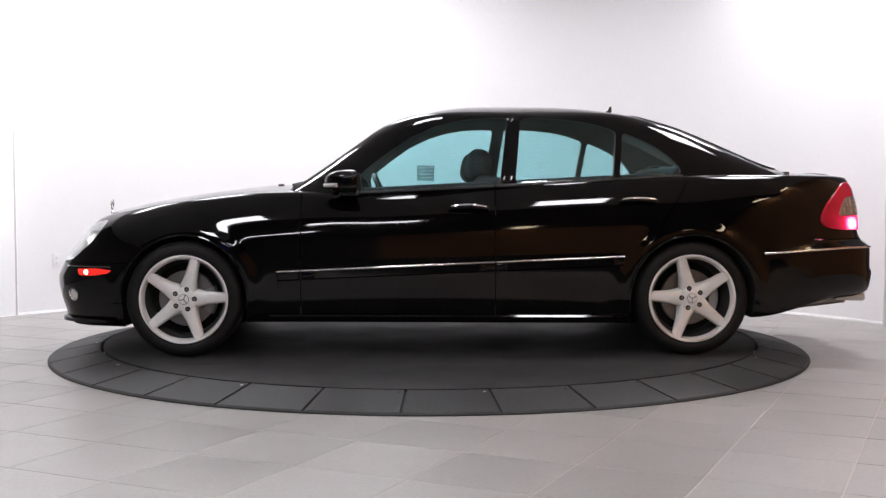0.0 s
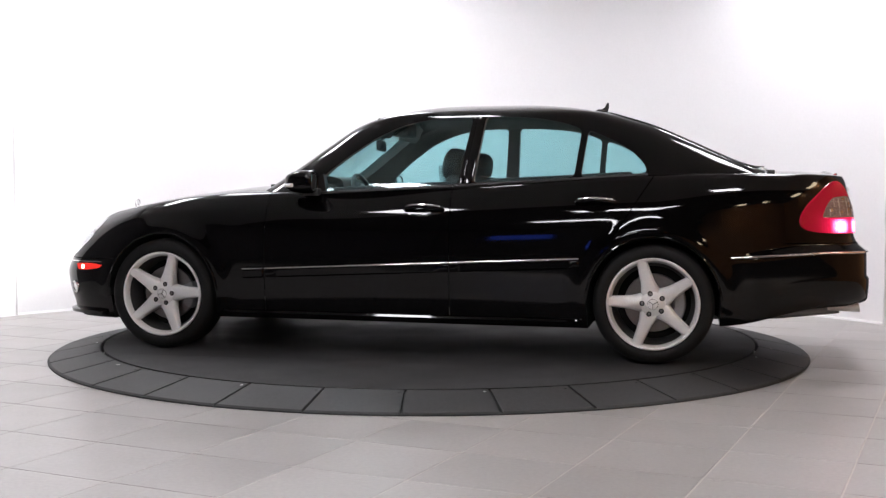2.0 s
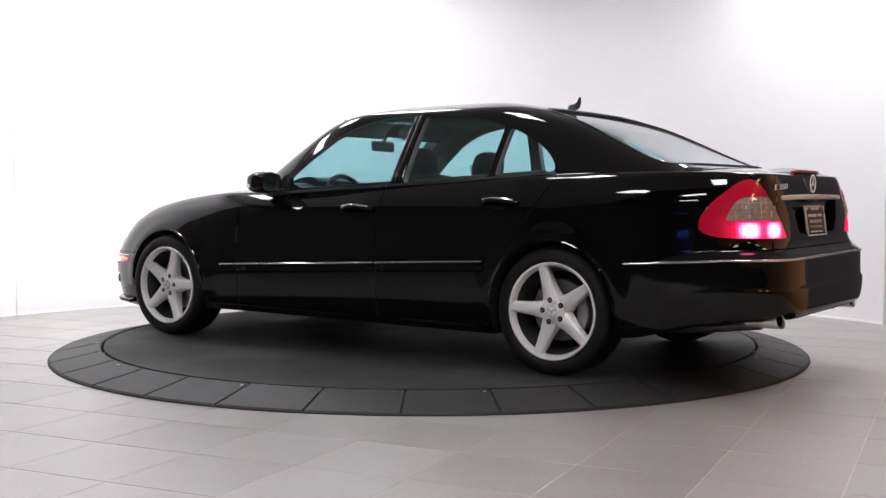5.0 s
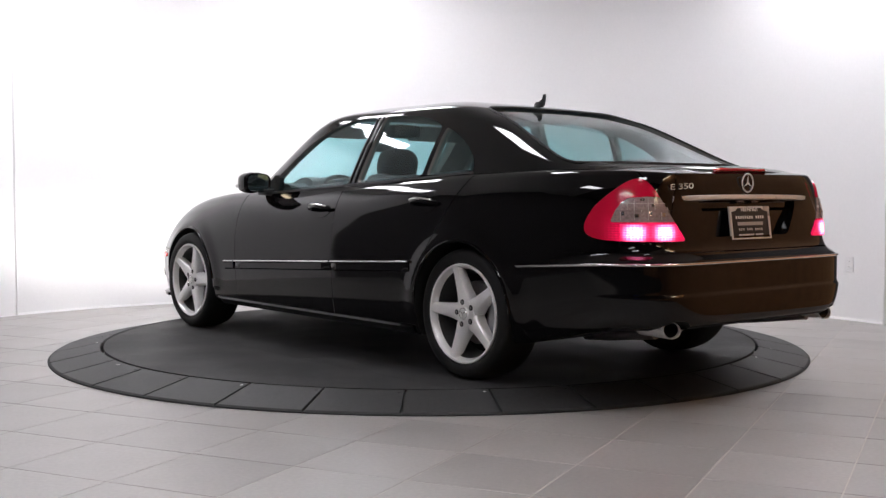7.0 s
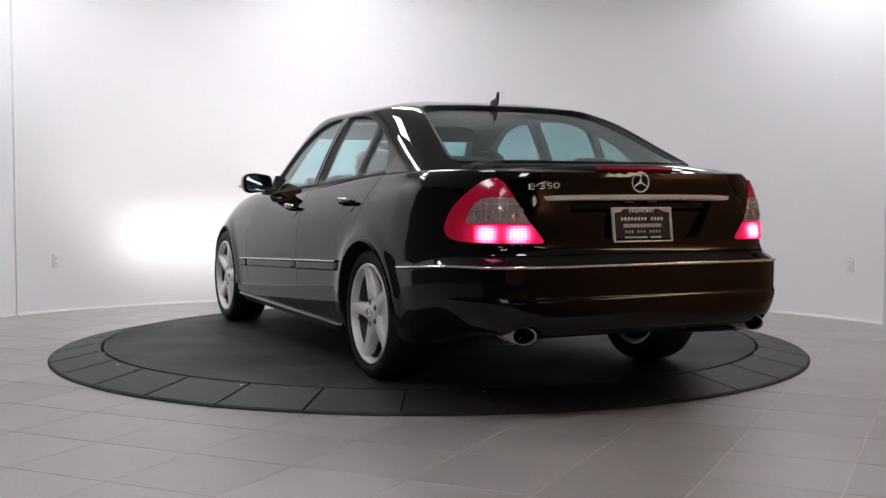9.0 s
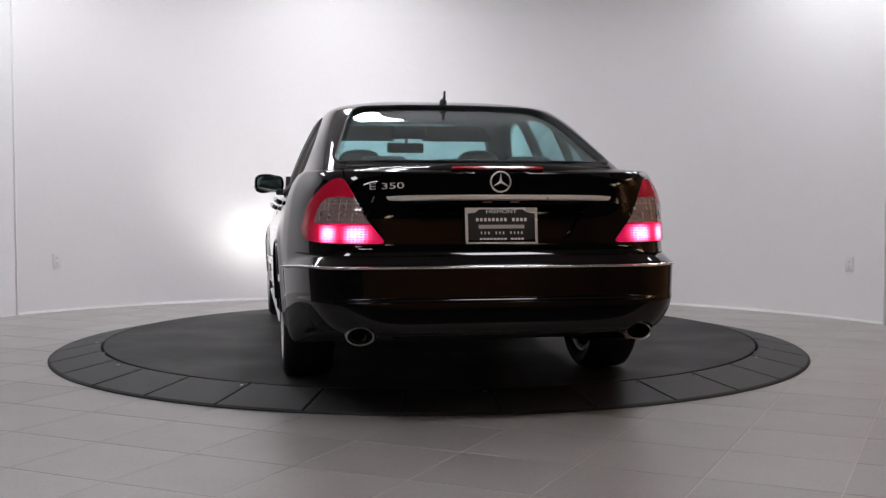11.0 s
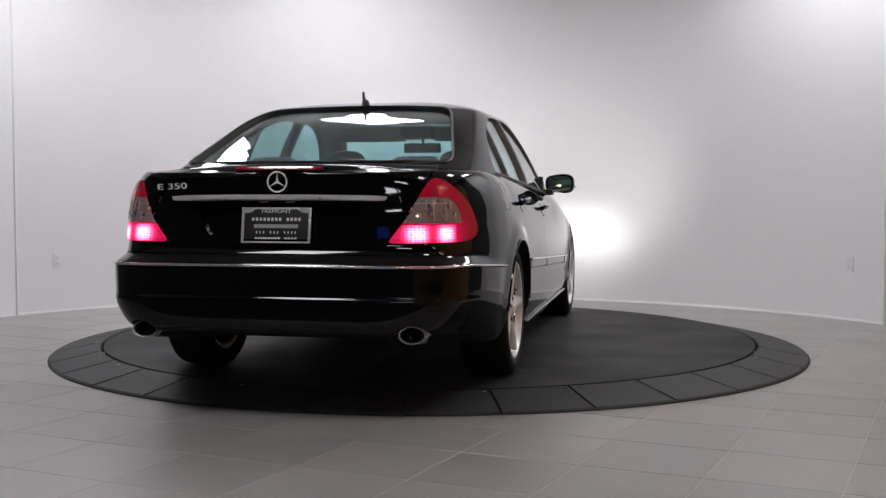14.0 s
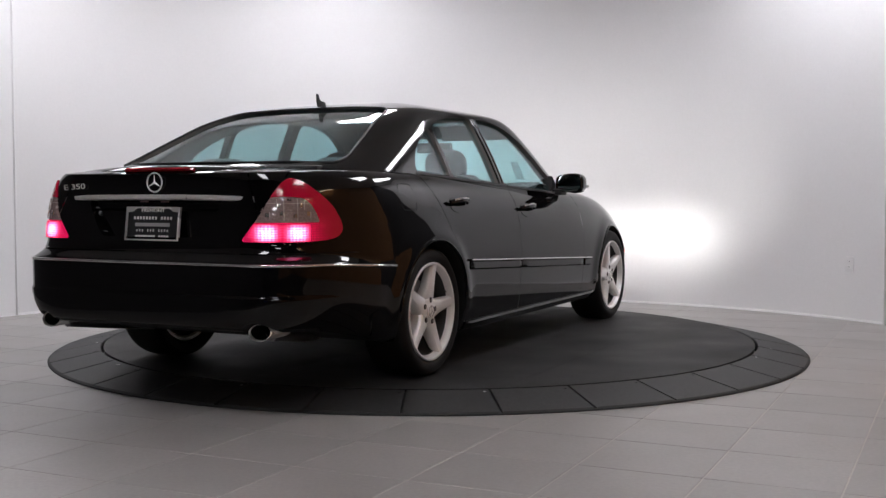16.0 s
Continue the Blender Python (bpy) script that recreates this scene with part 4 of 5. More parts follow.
def ribbon(points, normals, up, tall, proud, sink=0.004, round_=0.3):
    """A moulded strip along points: tall along up, standing proud along the normals, with softened edges."""
    bm = bmesh.new()
    rows = []
    for i, (p, n) in enumerate(zip(points, normals)):
        u = Vector(up) - n * Vector(up).dot(n)
        u.normalize()
        k = 0.35 if i in (0, len(points) - 1) else 1.0
        h = tall / 2
        prof = [(-h, -sink), (-h, proud * 0.35 * k), (-h * (1 - round_), proud * k), (h * (1 - round_), proud * k), (h, proud * 0.35 * k), (h, -sink)]
        rows.append([bm.verts.new(Vector(p) + u * a + n * b) for a, b in prof])
    for a, b in zip(rows, rows[1:]):
        for j in range(len(a)):
            q = (j + 1) % len(a)
            bm.faces.new((a[j], b[j], b[q], a[q]))
    bm.faces.new(rows[0])
    bm.faces.new(rows[-1][::-1])
    return bm


def flank_strip(fl, x0, z0, x1, z1, sgn, tall, proud, n=24, round_=0.3):
    pts, nos = [], []
    for k in range(n + 1):
        q = k / n
        p, no = fl.at(x0 + (x1 - x0) * q, z0 + (z1 - z0) * q, sgn)
        pts.append(p)
        nos.append(no)
    return ribbon(pts, nos, (0, 0, 1), tall, proud, 0.004, round_)


def mouldings(car, panels, fl):
    line = lambda x: 0.516 - 0.043 * x
    for sgn, sd in ((1, "left"), (-1, "right")):
        for (x0, x1), where in (((0.905, 0.781), "front_fender"), ((0.769, -0.309), "front_door"), ((-0.321, -1.035), "rear_door")):
            own = panels[(where, sd)]
            part("side_moulding", flank_strip(fl, x0, line(x0) - 0.024, x1, line(x1) - 0.024, sgn, 0.050, 0.011), PAINT, own, "black rubbing strip")
            pts = [fl.at(x0 + (x1 - x0) * k / 20, line(x0 + (x1 - x0) * k / 20) + 0.003, sgn, 0.010)[0] for k in range(21)]
            part("chrome_strip", tube(pts, 0.0062, 12), CHROME, own, "thin chrome strip on the rubbing strip", smooth=60)
        # side skirt
        part("side_skirt", flank_strip(fl, 1.04, 0.222, -1.04, 0.212, sgn, 0.05, 0.016, 40), PAINT, panels[("sill", sd)])
        # wheel arch lips
        for ax, where in ((AXLE, "front_fender"), (-AXLE, "rear_quarter")):
            pts = []
            for a in np.linspace(radians(4), radians(176), 48):
                p, _ = fl.at(ax + 0.356 * math.cos(a), 0.330 + 0.356 * math.sin(a), sgn, 0.001)
                pts.append(p)
            part("arch_lip", tube(pts, 0.007, 8), PAINT, panels[(where, sd)])


def bumper_trim(car, panels, skin):
    """The thin chrome strip round the rear bumper, and the bumper's upper step."""
    t, s = outline(6.0, 9.0, 2.4, 0.9, 400)
    pts, nos = [], []
    for k in range(len(t)):
        v = 0.42
        x = -0.1 + (-0.1 - TAIL(v)) * t[k]
        if x > -1.83:
            break
        zc = np.interp(x, [-2.55, -2.3, -1.83], [0.608, 0.606, 0.577])
        vv = (zc - BOTTOM(x)) / (SHOULDER(x) - BOTTOM(x))
        x = -0.1 + (-0.1 - TAIL(vv)) * t[k]
        y = (1 - 0.028 * np.clip((-1.95 - x) / 0.4, 0, 1)) * HALF(x) * (SIDE(vv) + (1 - SIDE(vv)) * 0.2 * np.clip((-1.74 - x) / 0.25, 0, 1)) * s[k]
        p = Vector((float(x), float(y), float(zc)))
        pts.append(p)
        nos.append(skin.normal(p))
    pts2 = [Vector((p.x, -p.y, p.z)) for p in pts[1:]][::-1]
    nos2 = [Vector((n.x, -n.y, n.z)) for n in nos[1:]][::-1]
    part("chrome_strip", tube([p + n * 0.003 for p, n in zip(pts2 + pts, nos2 + nos)], 0.0062, 12), CHROME, panels[("rear_bumper", "")], "thin chrome strip round the bumper", smooth=60)


def belt_trim(car, panels, gskin):
    base = lambda x: float(np.interp(x, [-1.40, -0.99, -0.345, 0.5], [1.022, 0.998, 0.962, 0.920]))
    for sgn, sd in ((1, "left"), (-1, "right")):
        for (x0, x1), where in (((0.50, -0.31), "front_door"), ((-0.32, -1.39), "rear_door")):
            pts, nos = [], []
            for k in range(25):
                x = x0 + (x1 - x0) * k / 24
                z = base(x) - 0.002
                hit, n, _, _ = gskin.tree.ray_cast(Vector((x, sgn * 2, z)), Vector((0, -sgn, 0)))
                if n.y * sgn < 0:
                    n = -n
                pts.append(hit)
                nos.append(n)
            part("window_seal", ribbon(pts, nos, (0, 0, 1), 0.014, 0.006), TRIM_BLACK, panels[(where, sd)], "narrow seal strip under the window")


def pillar_trims(car, panels, gskin):
    """Gloss cover strips of the two door frames on the middle pillar, with the shut line between them."""
    for sgn, sd in ((1, "left"), (-1, "right")):
        for x0, x1, w, where in ((-0.362, -0.414, 0.026, "front_door"), (-0.402, -0.450, 0.040, "rear_door")):
            pts, nos = [], []
            for k in range(17):
                q = k / 16
                x, z = x0 + (x1 - x0) * q, 0.975 + (1.352 - 0.975) * q
                hit, n, _, _ = gskin.tree.ray_cast(Vector((x, sgn * 2, z)), Vector((0, -sgn, 0)))
                pts.append(hit)
                nos.append(n if n.y * sgn > 0 else -n)
            part("pillar_cover", ribbon(pts, nos, (1, 0, 0), w, 0.004), PAINT, panels[(where, sd)])


def handles(car, panels, fl):
    for sgn, sd in ((1, "left"), (-1, "right")):
        for (xa, xb, z), where in (((-0.055, -0.275, 0.826), "front_door"), ((-1.015, -1.225, 0.866), "rear_door")):
            own = panels[(where, sd)]
            # recess bowl behind the grip
            bm = bmesh.new()
            rows = []
            for k in range(9):
                q = k / 8
                r = 1.0 - q
                rows.append([fl.at((xa + xb) / 2 + 0.098 * r * math.cos(a), z - 0.008 + 0.042 * r * math.sin(a), sgn, 0.0022 - 0.0016 * q)[0] for a in np.linspace(0, 2 * math.pi, 28, endpoint=False)])
            vs = [[bm.verts.new(p) for p in row] for row in rows[:-1]]
            mid = bm.verts.new(rows[-1][0])
            for a, b in zip(vs, vs[1:]):
                for j in range(28):
                    bm.faces.new((a[j], a[(j + 1) % 28], b[(j + 1) % 28], b[j]))
            for j in range(28):
                bm.faces.new((vs[-1][j], vs[-1][(j + 1) % 28], mid))
            part("handle_bowl", bm, PAINT, own, "dark recess behind the door handle")
            pts, nos = [], []
            for k in range(17):
                q = k / 16
                p, no = fl.at(xa + (xb - xa) * q, z + 0.004 * math.sin(math.pi * q), sgn)
                lift = 0.010 + 0.030 * math.sin(math.pi * q) ** 0.6
                pts.append(p + no * lift)
                nos.append(no)
            part("door_handle", tube([p + Vector((0, 0, 0)) for p in pts], 0.0125, 10, False, 0.75), PAINT, own, "black bow-type door handle")
            part("handle_trim", tube([p + no * 0.008 + Vector((0, 0, 0.007)) for p, no in zip(pts[1:-1], nos[1:-1])], 0.0055, 10), CHROME, own, "chrome inlay on the handle")


def mirrors(car, panels):
    for sgn, sd in ((1, "left"), (-1, "right")):
        own = panels[("front_door", sd)]
        # housing: rounded block, tapered towards the front
        bm = bmesh.new()
        rings = []
        st = [(-0.062, 0.90, 0.92), (-0.055, 0.98, 0.98), (-0.03, 1.0, 1.0), (0.02, 0.97, 0.97), (0.06, 0.86, 0.86), (0.09, 0.66, 0.66), (0.107, 0.40, 0.42), (0.113, 0.12, 0.12)]
        for dx, ky, kz in st:
            ring = []
            for a in np.linspace(0, 2 * math.pi, 32, endpoint=False):
                cy = math.copysign(abs(math.cos(a)) ** 0.55, math.cos(a)) * 0.098 * ky
                cz = math.copysign(abs(math.sin(a)) ** 0.62, math.sin(a)) * 0.066 * kz
                ring.append(bm.verts.new((0.525 + dx - 0.12 * (abs(0.905 + cy) - 0.905), sgn * (0.905 + cy), 0.982 + cz - 0.1 * cz * (cy < 0))))
            rings.append(ring)
        for a, b in zip(rings, rings[1:]):
            for j in range(32):
                bm.faces.new((a[j], a[(j + 1) % 32], b[(j + 1) % 32], b[j]))
        bm.faces.new(rings[-1])
        back = [bm.verts.new(Vector(v.co) * 1.0) for v in rings[0]]
        cen = sum((v.co for v in back), Vector()) / 32
        for v in back:
            v.co = cen + (v.co - cen) * 0.92 + Vector((0.008, 0, 0))
        for j in range(32):
            bm.faces.new((rings[0][j], rings[0][(j + 1) % 32], back[(j + 1) % 32], back[j]))
        bm.faces.new(back)
        housing = part("door_mirror", bm, PAINT, own, "gloss black door mirror housing", smooth=60)
        bm = bmesh.new()
        ring = []
        for a in np.linspace(0, 2 * math.pi, 32, endpoint=False):
            cy = math.copysign(abs(math.cos(a)) ** 0.55, math.cos(a)) * 0.080
            cz = math.copysign(abs(math.sin(a)) ** 0.62, math.sin(a)) * 0.052
            ring.append(bm.verts.new((0.4685 - 0.12 * cy, sgn * (0.905 + cy), 0.982 + cz)))
        bm.faces.new(ring)
        r = bmesh.ops.extrude_face_region(bm, geom=list(bm.faces))
        bmesh.ops.translate(bm, verts=[v for v in r["geom"] if isinstance(v, bmesh.types.BMVert)], vec=(0.004, 0, 0))
        part("mirror_glass", bm, CHROME_MIRROR, housing, "mirror glass")
        # indicator along the outer front of the housing
        pts = [(0.636 - 0.052 * q * q - 0.012 * q, sgn * (0.905 + 0.088 * q), 0.962) for q in np.linspace(-0.5, 1.06, 16)]
        part("indicator", tube(pts, 0.011, 10), LENS_CLEAR, housing, "clear indicator strip on the mirror")
        # foot
        bm = bmesh.new()
        add_box(bm, (0.46, min(sgn * 0.74, sgn * 0.86), 0.905), (0.56, max(sgn * 0.74, sgn * 0.86), 0.945), 0.012)
        part("mirror_foot", bm, TRIM_BLACK, housing)
        # window corner triangle carrying the foot
        tri = prism([(0.60, 0.925), (0.435, 0.930), (0.45, 1.03)], "y", 0.735 if sgn > 0 else -0.795, 0.795 if sgn > 0 else -0.735)
        part("mirror_sail", tri, TRIM_BLACK, own)


def tail_lights(car, skin):
    """Lamps that wrap round the rear corners, cut from the body's own curve."""
    # outline across the diagonal: u to the outside, z up
    poly = [(-0.270, 0.706), (-0.188, 0.823), (-0.128, 0.923), (-0.085, 0.972), (-0.055, 0.984), (-0.015, 0.976), (0.03, 0.951), (0.09, 0.905), (0.137, 0.862),
            (0.170, 0.808), (0.182, 0.772), (0.177, 0.743), (0.155, 0.725), (0.115, 0.714), (0.04, 0.708)]
    lit = [(0.036, 0.786), (0.030, 0.60), (-0.50, 0.60), (-0.50, 0.786)]
    smoke = rounded([(-0.222, 0.791), (-0.163, 0.880), (-0.143, 0.899), (-0.08, 0.902), (-0.002, 0.896), (0.030, 0.874), (0.056, 0.836), (0.074, 0.791)], 0.012)
    c, s = 0.63, 0.77
    for sgn in (1, -1):
        # local a -> along (c, s), local c -> outwards along (-s, c)
        frame_m = Matrix(((c, -s, 0, -2.33), (sgn * s, sgn * c, 0, sgn * 0.72), (0, 0, 1, 0), (0, 0, 0, 1)))

        def cutter(pl):
            bm = prism([(a, b) for a, b in pl], "y", -0.16, 0.5)
            bmesh.ops.transform(bm, matrix=frame_m, verts=bm.verts)
            bmesh.ops.recalc_face_normals(bm, faces=bm.faces)
            return to_mesh(bm)
        lamp = empty("tail_light")
        lamp.parent = car
        lamp["label"] = "red and smoked wrap-round tail light, lit"
        near = lambda lo, hi: boolean(solid_shell(body_rings(lo), body_rings(hi)), cutter([(0.3, 1.0), (0.3, 0.68), (-0.36, 0.68), (-0.36, 1.0)]), "INTERSECT")
        shell, high = near(0.012, -0.008), near(-0.002, -0.0105)
        lens = boolean(shell, cutter(rounded(poly, 0.022, 4)), "INTERSECT")
        red = boolean(lens.copy(), cutter(grow(smoke, 0.001)), "DIFFERENCE")
        red = boolean(red, cutter(lit), "DIFFERENCE")
        grey = boolean(lens.copy(), cutter(smoke), "INTERSECT")
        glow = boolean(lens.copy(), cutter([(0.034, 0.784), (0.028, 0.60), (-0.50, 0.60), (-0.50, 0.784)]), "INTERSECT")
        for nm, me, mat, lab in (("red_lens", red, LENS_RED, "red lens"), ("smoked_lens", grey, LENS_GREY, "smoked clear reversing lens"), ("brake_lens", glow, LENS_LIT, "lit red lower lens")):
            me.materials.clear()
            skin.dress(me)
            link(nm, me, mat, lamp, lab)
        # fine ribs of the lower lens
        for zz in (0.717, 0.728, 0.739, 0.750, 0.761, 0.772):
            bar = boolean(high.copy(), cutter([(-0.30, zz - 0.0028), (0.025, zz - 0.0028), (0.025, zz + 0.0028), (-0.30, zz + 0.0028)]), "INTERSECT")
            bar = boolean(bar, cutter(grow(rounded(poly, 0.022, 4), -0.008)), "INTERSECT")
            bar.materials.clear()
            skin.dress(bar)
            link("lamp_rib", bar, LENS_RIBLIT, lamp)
        # inside the smoked lens: dividing lines, upright prisms and bright reflector facets
        bar_of = lambda u0, z0, u1, z1: [(u0, z0), (u1, z0), (u1, z1), (u0, z1)]
        marks = [(bar_of(-0.25, 0.838, 0.10, 0.8425), LENS_RIB, "lens_rib"), (bar_of(-0.25, 0.872, 0.10, 0.8745), LENS_BOWL, "lens_rib")]
        for k, u in enumerate((-0.178, -0.148, -0.118, -0.088, -0.058, -0.028, 0.002, 0.030)):
            marks.append((bar_of(u, 0.80 if k % 2 else 0.845, u + 0.0035, 0.836 if k % 3 == 1 else 0.892), LENS_BOWL, "lens_prism"))
        for u, z, w, h in ((-0.165, 0.815, 0.016, 0.016), (-0.103, 0.822, 0.013, 0.02), (-0.045, 0.812, 0.018, 0.014), (0.015, 0.82, 0.014, 0.018), (-0.115, 0.858, 0.014, 0.014), (-0.072, 0.884, 0.02, 0.009), (-0.018, 0.858, 0.015, 0.016)):
            marks.append((bar_of(u, z, u + w, z + h), LENS_FACET, "reflector_facet"))
        for pl, mat, nm in marks:
            bar = boolean(boolean(high.copy(), cutter(pl), "INTERSECT"), cutter(grow(smoke, -0.003)), "INTERSECT")
            bar.materials.clear()
            skin.dress(bar)
            link(nm, bar, mat, lamp)


def rear_dress(car, panels):
    lid = panels[("trunk_lid", "")]
    x_at = lambda z: float(np.interp(z, [0.70, 0.88, 0.95, 1.0], [-2.480, -2.454, -2.444, -2.434]))
    # chrome bar over the plate recess
    pts = [(x_at(0.9) - 0.012 + 0.075 * (abs(y) / 0.62) ** 5, y, 0.899 - 0.012 * (abs(y) / 0.62) ** 3) for y in np.linspace(-0.615, 0.615, 40)]
    nos = [Vector((-1, 0, 0.1)).normalized()] * 40
    part("chrome_bar", ribbon([Vector(p) for p in pts], nos, (0, 0, 1), 0.024, 0.012, 0.016), SATIN, lid, "satin chrome bar above the plate")
    star(0.043, 0.0036, "emblem", BADGE, lid, Matrix.Translation((x_at(0.967) - 0.012, 0, 0.966)), "round chrome emblem")
    # high brake lamp along the lid's rear lip
    pts = [(-2.420 + 0.004 * (y / 0.2) ** 2, y, 1.024) for y in np.linspace(-0.195, 0.205, 20)]
    part("high_brake_light", ribbon([Vector(p) for p in pts], [Vector((-0.9, 0, 0.43))] * 20, (0, 0, 1), 0.013, 0.012, 0.02), LENS_CHMSL, lid, "narrow dark red high brake light")
    # lid lip (small spoiler edge)
    pts = [(-2.395 + 0.07 * (abs(y) / 0.62) ** 3, y, 1.023 - 0.028 * (y / 0.62) ** 2) for y in np.linspace(-0.62, 0.62, 50)]
    part("lid_lip", ribbon([Vector(p) for p in pts], [Vector((-0.55, 0, 0.83))] * 50, (-0.83, 0, -0.3), 0.07, 0.010, 0.03, 0.45), PAINT, lid)
    badge = text_mesh("E 350", 0.036, "badge")
    b = link("badge", badge, BADGE, lid, "small chrome badge letters")
    b.matrix_basis = Matrix.Translation((x_at(0.945) - 0.006, 0.490, 0.946)) @ Matrix(((0, 0, -1, 0), (-1.85, 0, 0, 0), (0, 1, 0, 0), (0, 0, 0, 1))) @ Matrix.Rotation(radians(-4), 4, "Y")
    # plate with its chrome dealer frame
    lean = math.atan2(0.02, 0.152)
    pm = Matrix.Translation((-2.468, 0, 0.779)) @ Matrix(((0, 0, -1, 0), (-1, 0, 0, 0), (0, 1, 0, 0), (0, 0, 0, 1))) @ Matrix.Rotation(-lean, 4, "X")
    plate = empty("licence_plate", pm)
    plate.parent = car
    plate["label"] = "black dealer plate in a chrome frame"
    part("panel", box((-0.15, -0.070, -0.004), (0.15, 0.070, 0.001), 0.002), PLATE_BLACK, plate)
    bm = bmesh.new()
    for lo, hi in (((-0.157, -0.077, -0.006), (-0.146, 0.077, 0.006)), ((0.146, -0.077, -0.006), (0.157, 0.077, 0.006)), ((-0.146, 0.070, -0.006), (0.146, 0.077, 0.006)), ((-0.146, -0.077, -0.006), (0.146, -0.070, 0.006))):
        add_box(bm, lo, hi, 0.002)
    part("frame", bm, SATIN, plate, "chrome plate frame")
    for sx in (-1, 1):
        part("frame_corner", prism([(sx * 0.146, 0.070), (sx * 0.146, 0.052), (sx * 0.115, 0.056), (sx * 0.095, 0.070)], "z", -0.002, 0.005), SATIN, plate)
    t = link("lettering", text_mesh("FREMONT", 0.022, "lettering"), PLATE_INK, plate, "pale capital letters")
    t.matrix_basis = Matrix.Translation((0, 0.060, 0.004)) @ Matrix.Diagonal((1.35, 1, 1, 1))
    # unreadable lines as plain bars
    for y, w, h in ((0.026, 0.105, 0.014),):
        for k in range(13):
            if k == 8:
                continue
            x = -w + k * (2 * w / 12)
            part("letter_bar", box((x - 0.0055, y - h / 2, 0), (x + 0.0055, y + h / 2, 0.0022)), PLATE_INK, plate)
    part("letter_bar", box((-0.10, -0.012, 0), (0.10, 0.004, 0.0022)), PLATE_SILVER, plate)
    for k in range(12):
        if k in (3, 7):
            continue
        x = -0.088 + k * 0.016
        part("letter_bar", box((x - 0.003, -0.036, 0), (x + 0.003, -0.025, 0.0022)), PLATE_INK, plate)
    for k in range(13):
        if k == 8:
            continue
        x = -0.09 + k * 0.015
        part("letter_bar", box((x - 0.0055, -0.064, 0), (x + 0.0055, -0.052, 0.0022)), PLATE_INK, plate)
    # lid button and plate lamps over the plate
    for y in (-0.06, 0.06):
        part("plate_lamp", box((-2.462, y - 0.02, 0.876), (-2.445, y + 0.02, 0.884), 0.003), LENS_RIB, lid)
    # exhaust tips
    for sgn in (1, -1):
        bm = bmesh.new()
        ys, zs = 0.060, 0.037
        prof = [(0.16, 0.88), (0.012, 1.0), (0.0, 1.0), (-0.005, 0.965), (-0.003, 0.90), (0.006, 0.875)]
        rows = []
        for dx, k in prof:
            rows.append([bm.verts.new((-2.492 + dx + 0.01 * math.sin(a), sgn * 0.607 + ys * k * math.cos(a), 0.320 + zs * k * math.sin(a))) for a in np.linspace(0, 2 * math.pi, 36, endpoint=False)])
        for a, b in zip(rows, rows[1:]):
            for j in range(36):
                bm.faces.new((a[j], a[(j + 1) % 36], b[(j + 1) % 36], b[j]))
        pipe = part("exhaust_tip", bm, SATIN, car, "oval polished steel exhaust tip", smooth=50)
        sleeve = bmesh.new()
        rows = [[sleeve.verts.new((-2.492 + dx, sgn * 0.607 + ys * k * math.cos(a), 0.320 + zs * k * math.sin(a))) for a in np.linspace(0, 2 * math.pi, 36, endpoint=False)] for dx, k in ((0.005, 0.874), (0.05, 0.84), (0.14, 0.80))]
        for a, b in zip(rows, rows[1:]):
            for j in range(36):
                sleeve.faces.new((a[j], a[(j + 1) % 36], b[(j + 1) % 36], b[j]))
        part("sleeve", sleeve, UNDER, pipe, "sooty dark pipe inside")
        part("inner_pipe", lathe([(0.0, 0.0), (0.03, 0.0), (0.031, 0.01), (0.031, 0.05)], 20, Matrix.Translation((-2.41, sgn * 0.607, 0.32)) @ Matrix.Rotation(math.pi / 2, 4, "Y")), UNDER, pipe)
        part("pipe_rod", tube([(-2.40, sgn * 0.60, 0.30), (-2.1, sgn * 0.56, 0.26), (-1.9, sgn * 0.5, 0.24)], 0.028, 12), DISC_STEEL, pipe)
    part("floorpan", box((-1.0, -0.45, 0.24), (0.95, 0.45, 0.88)), UNDER, car)
    # silencer box and crossmember under the tail
    part("silencer", box((-2.25, -0.45, 0.262), (-1.85, 0.45, 0.36), 0.05, segs=3), UNDER, car, "dark exhaust silencer under the tail")
    part("rear_axle_beam", tube([(-AXLE, -0.7, 0.30), (-AXLE, -0.2, 0.25), (-AXLE, 0.2, 0.25), (-AXLE, 0.7, 0.30)], 0.05, 10), UNDER, car)


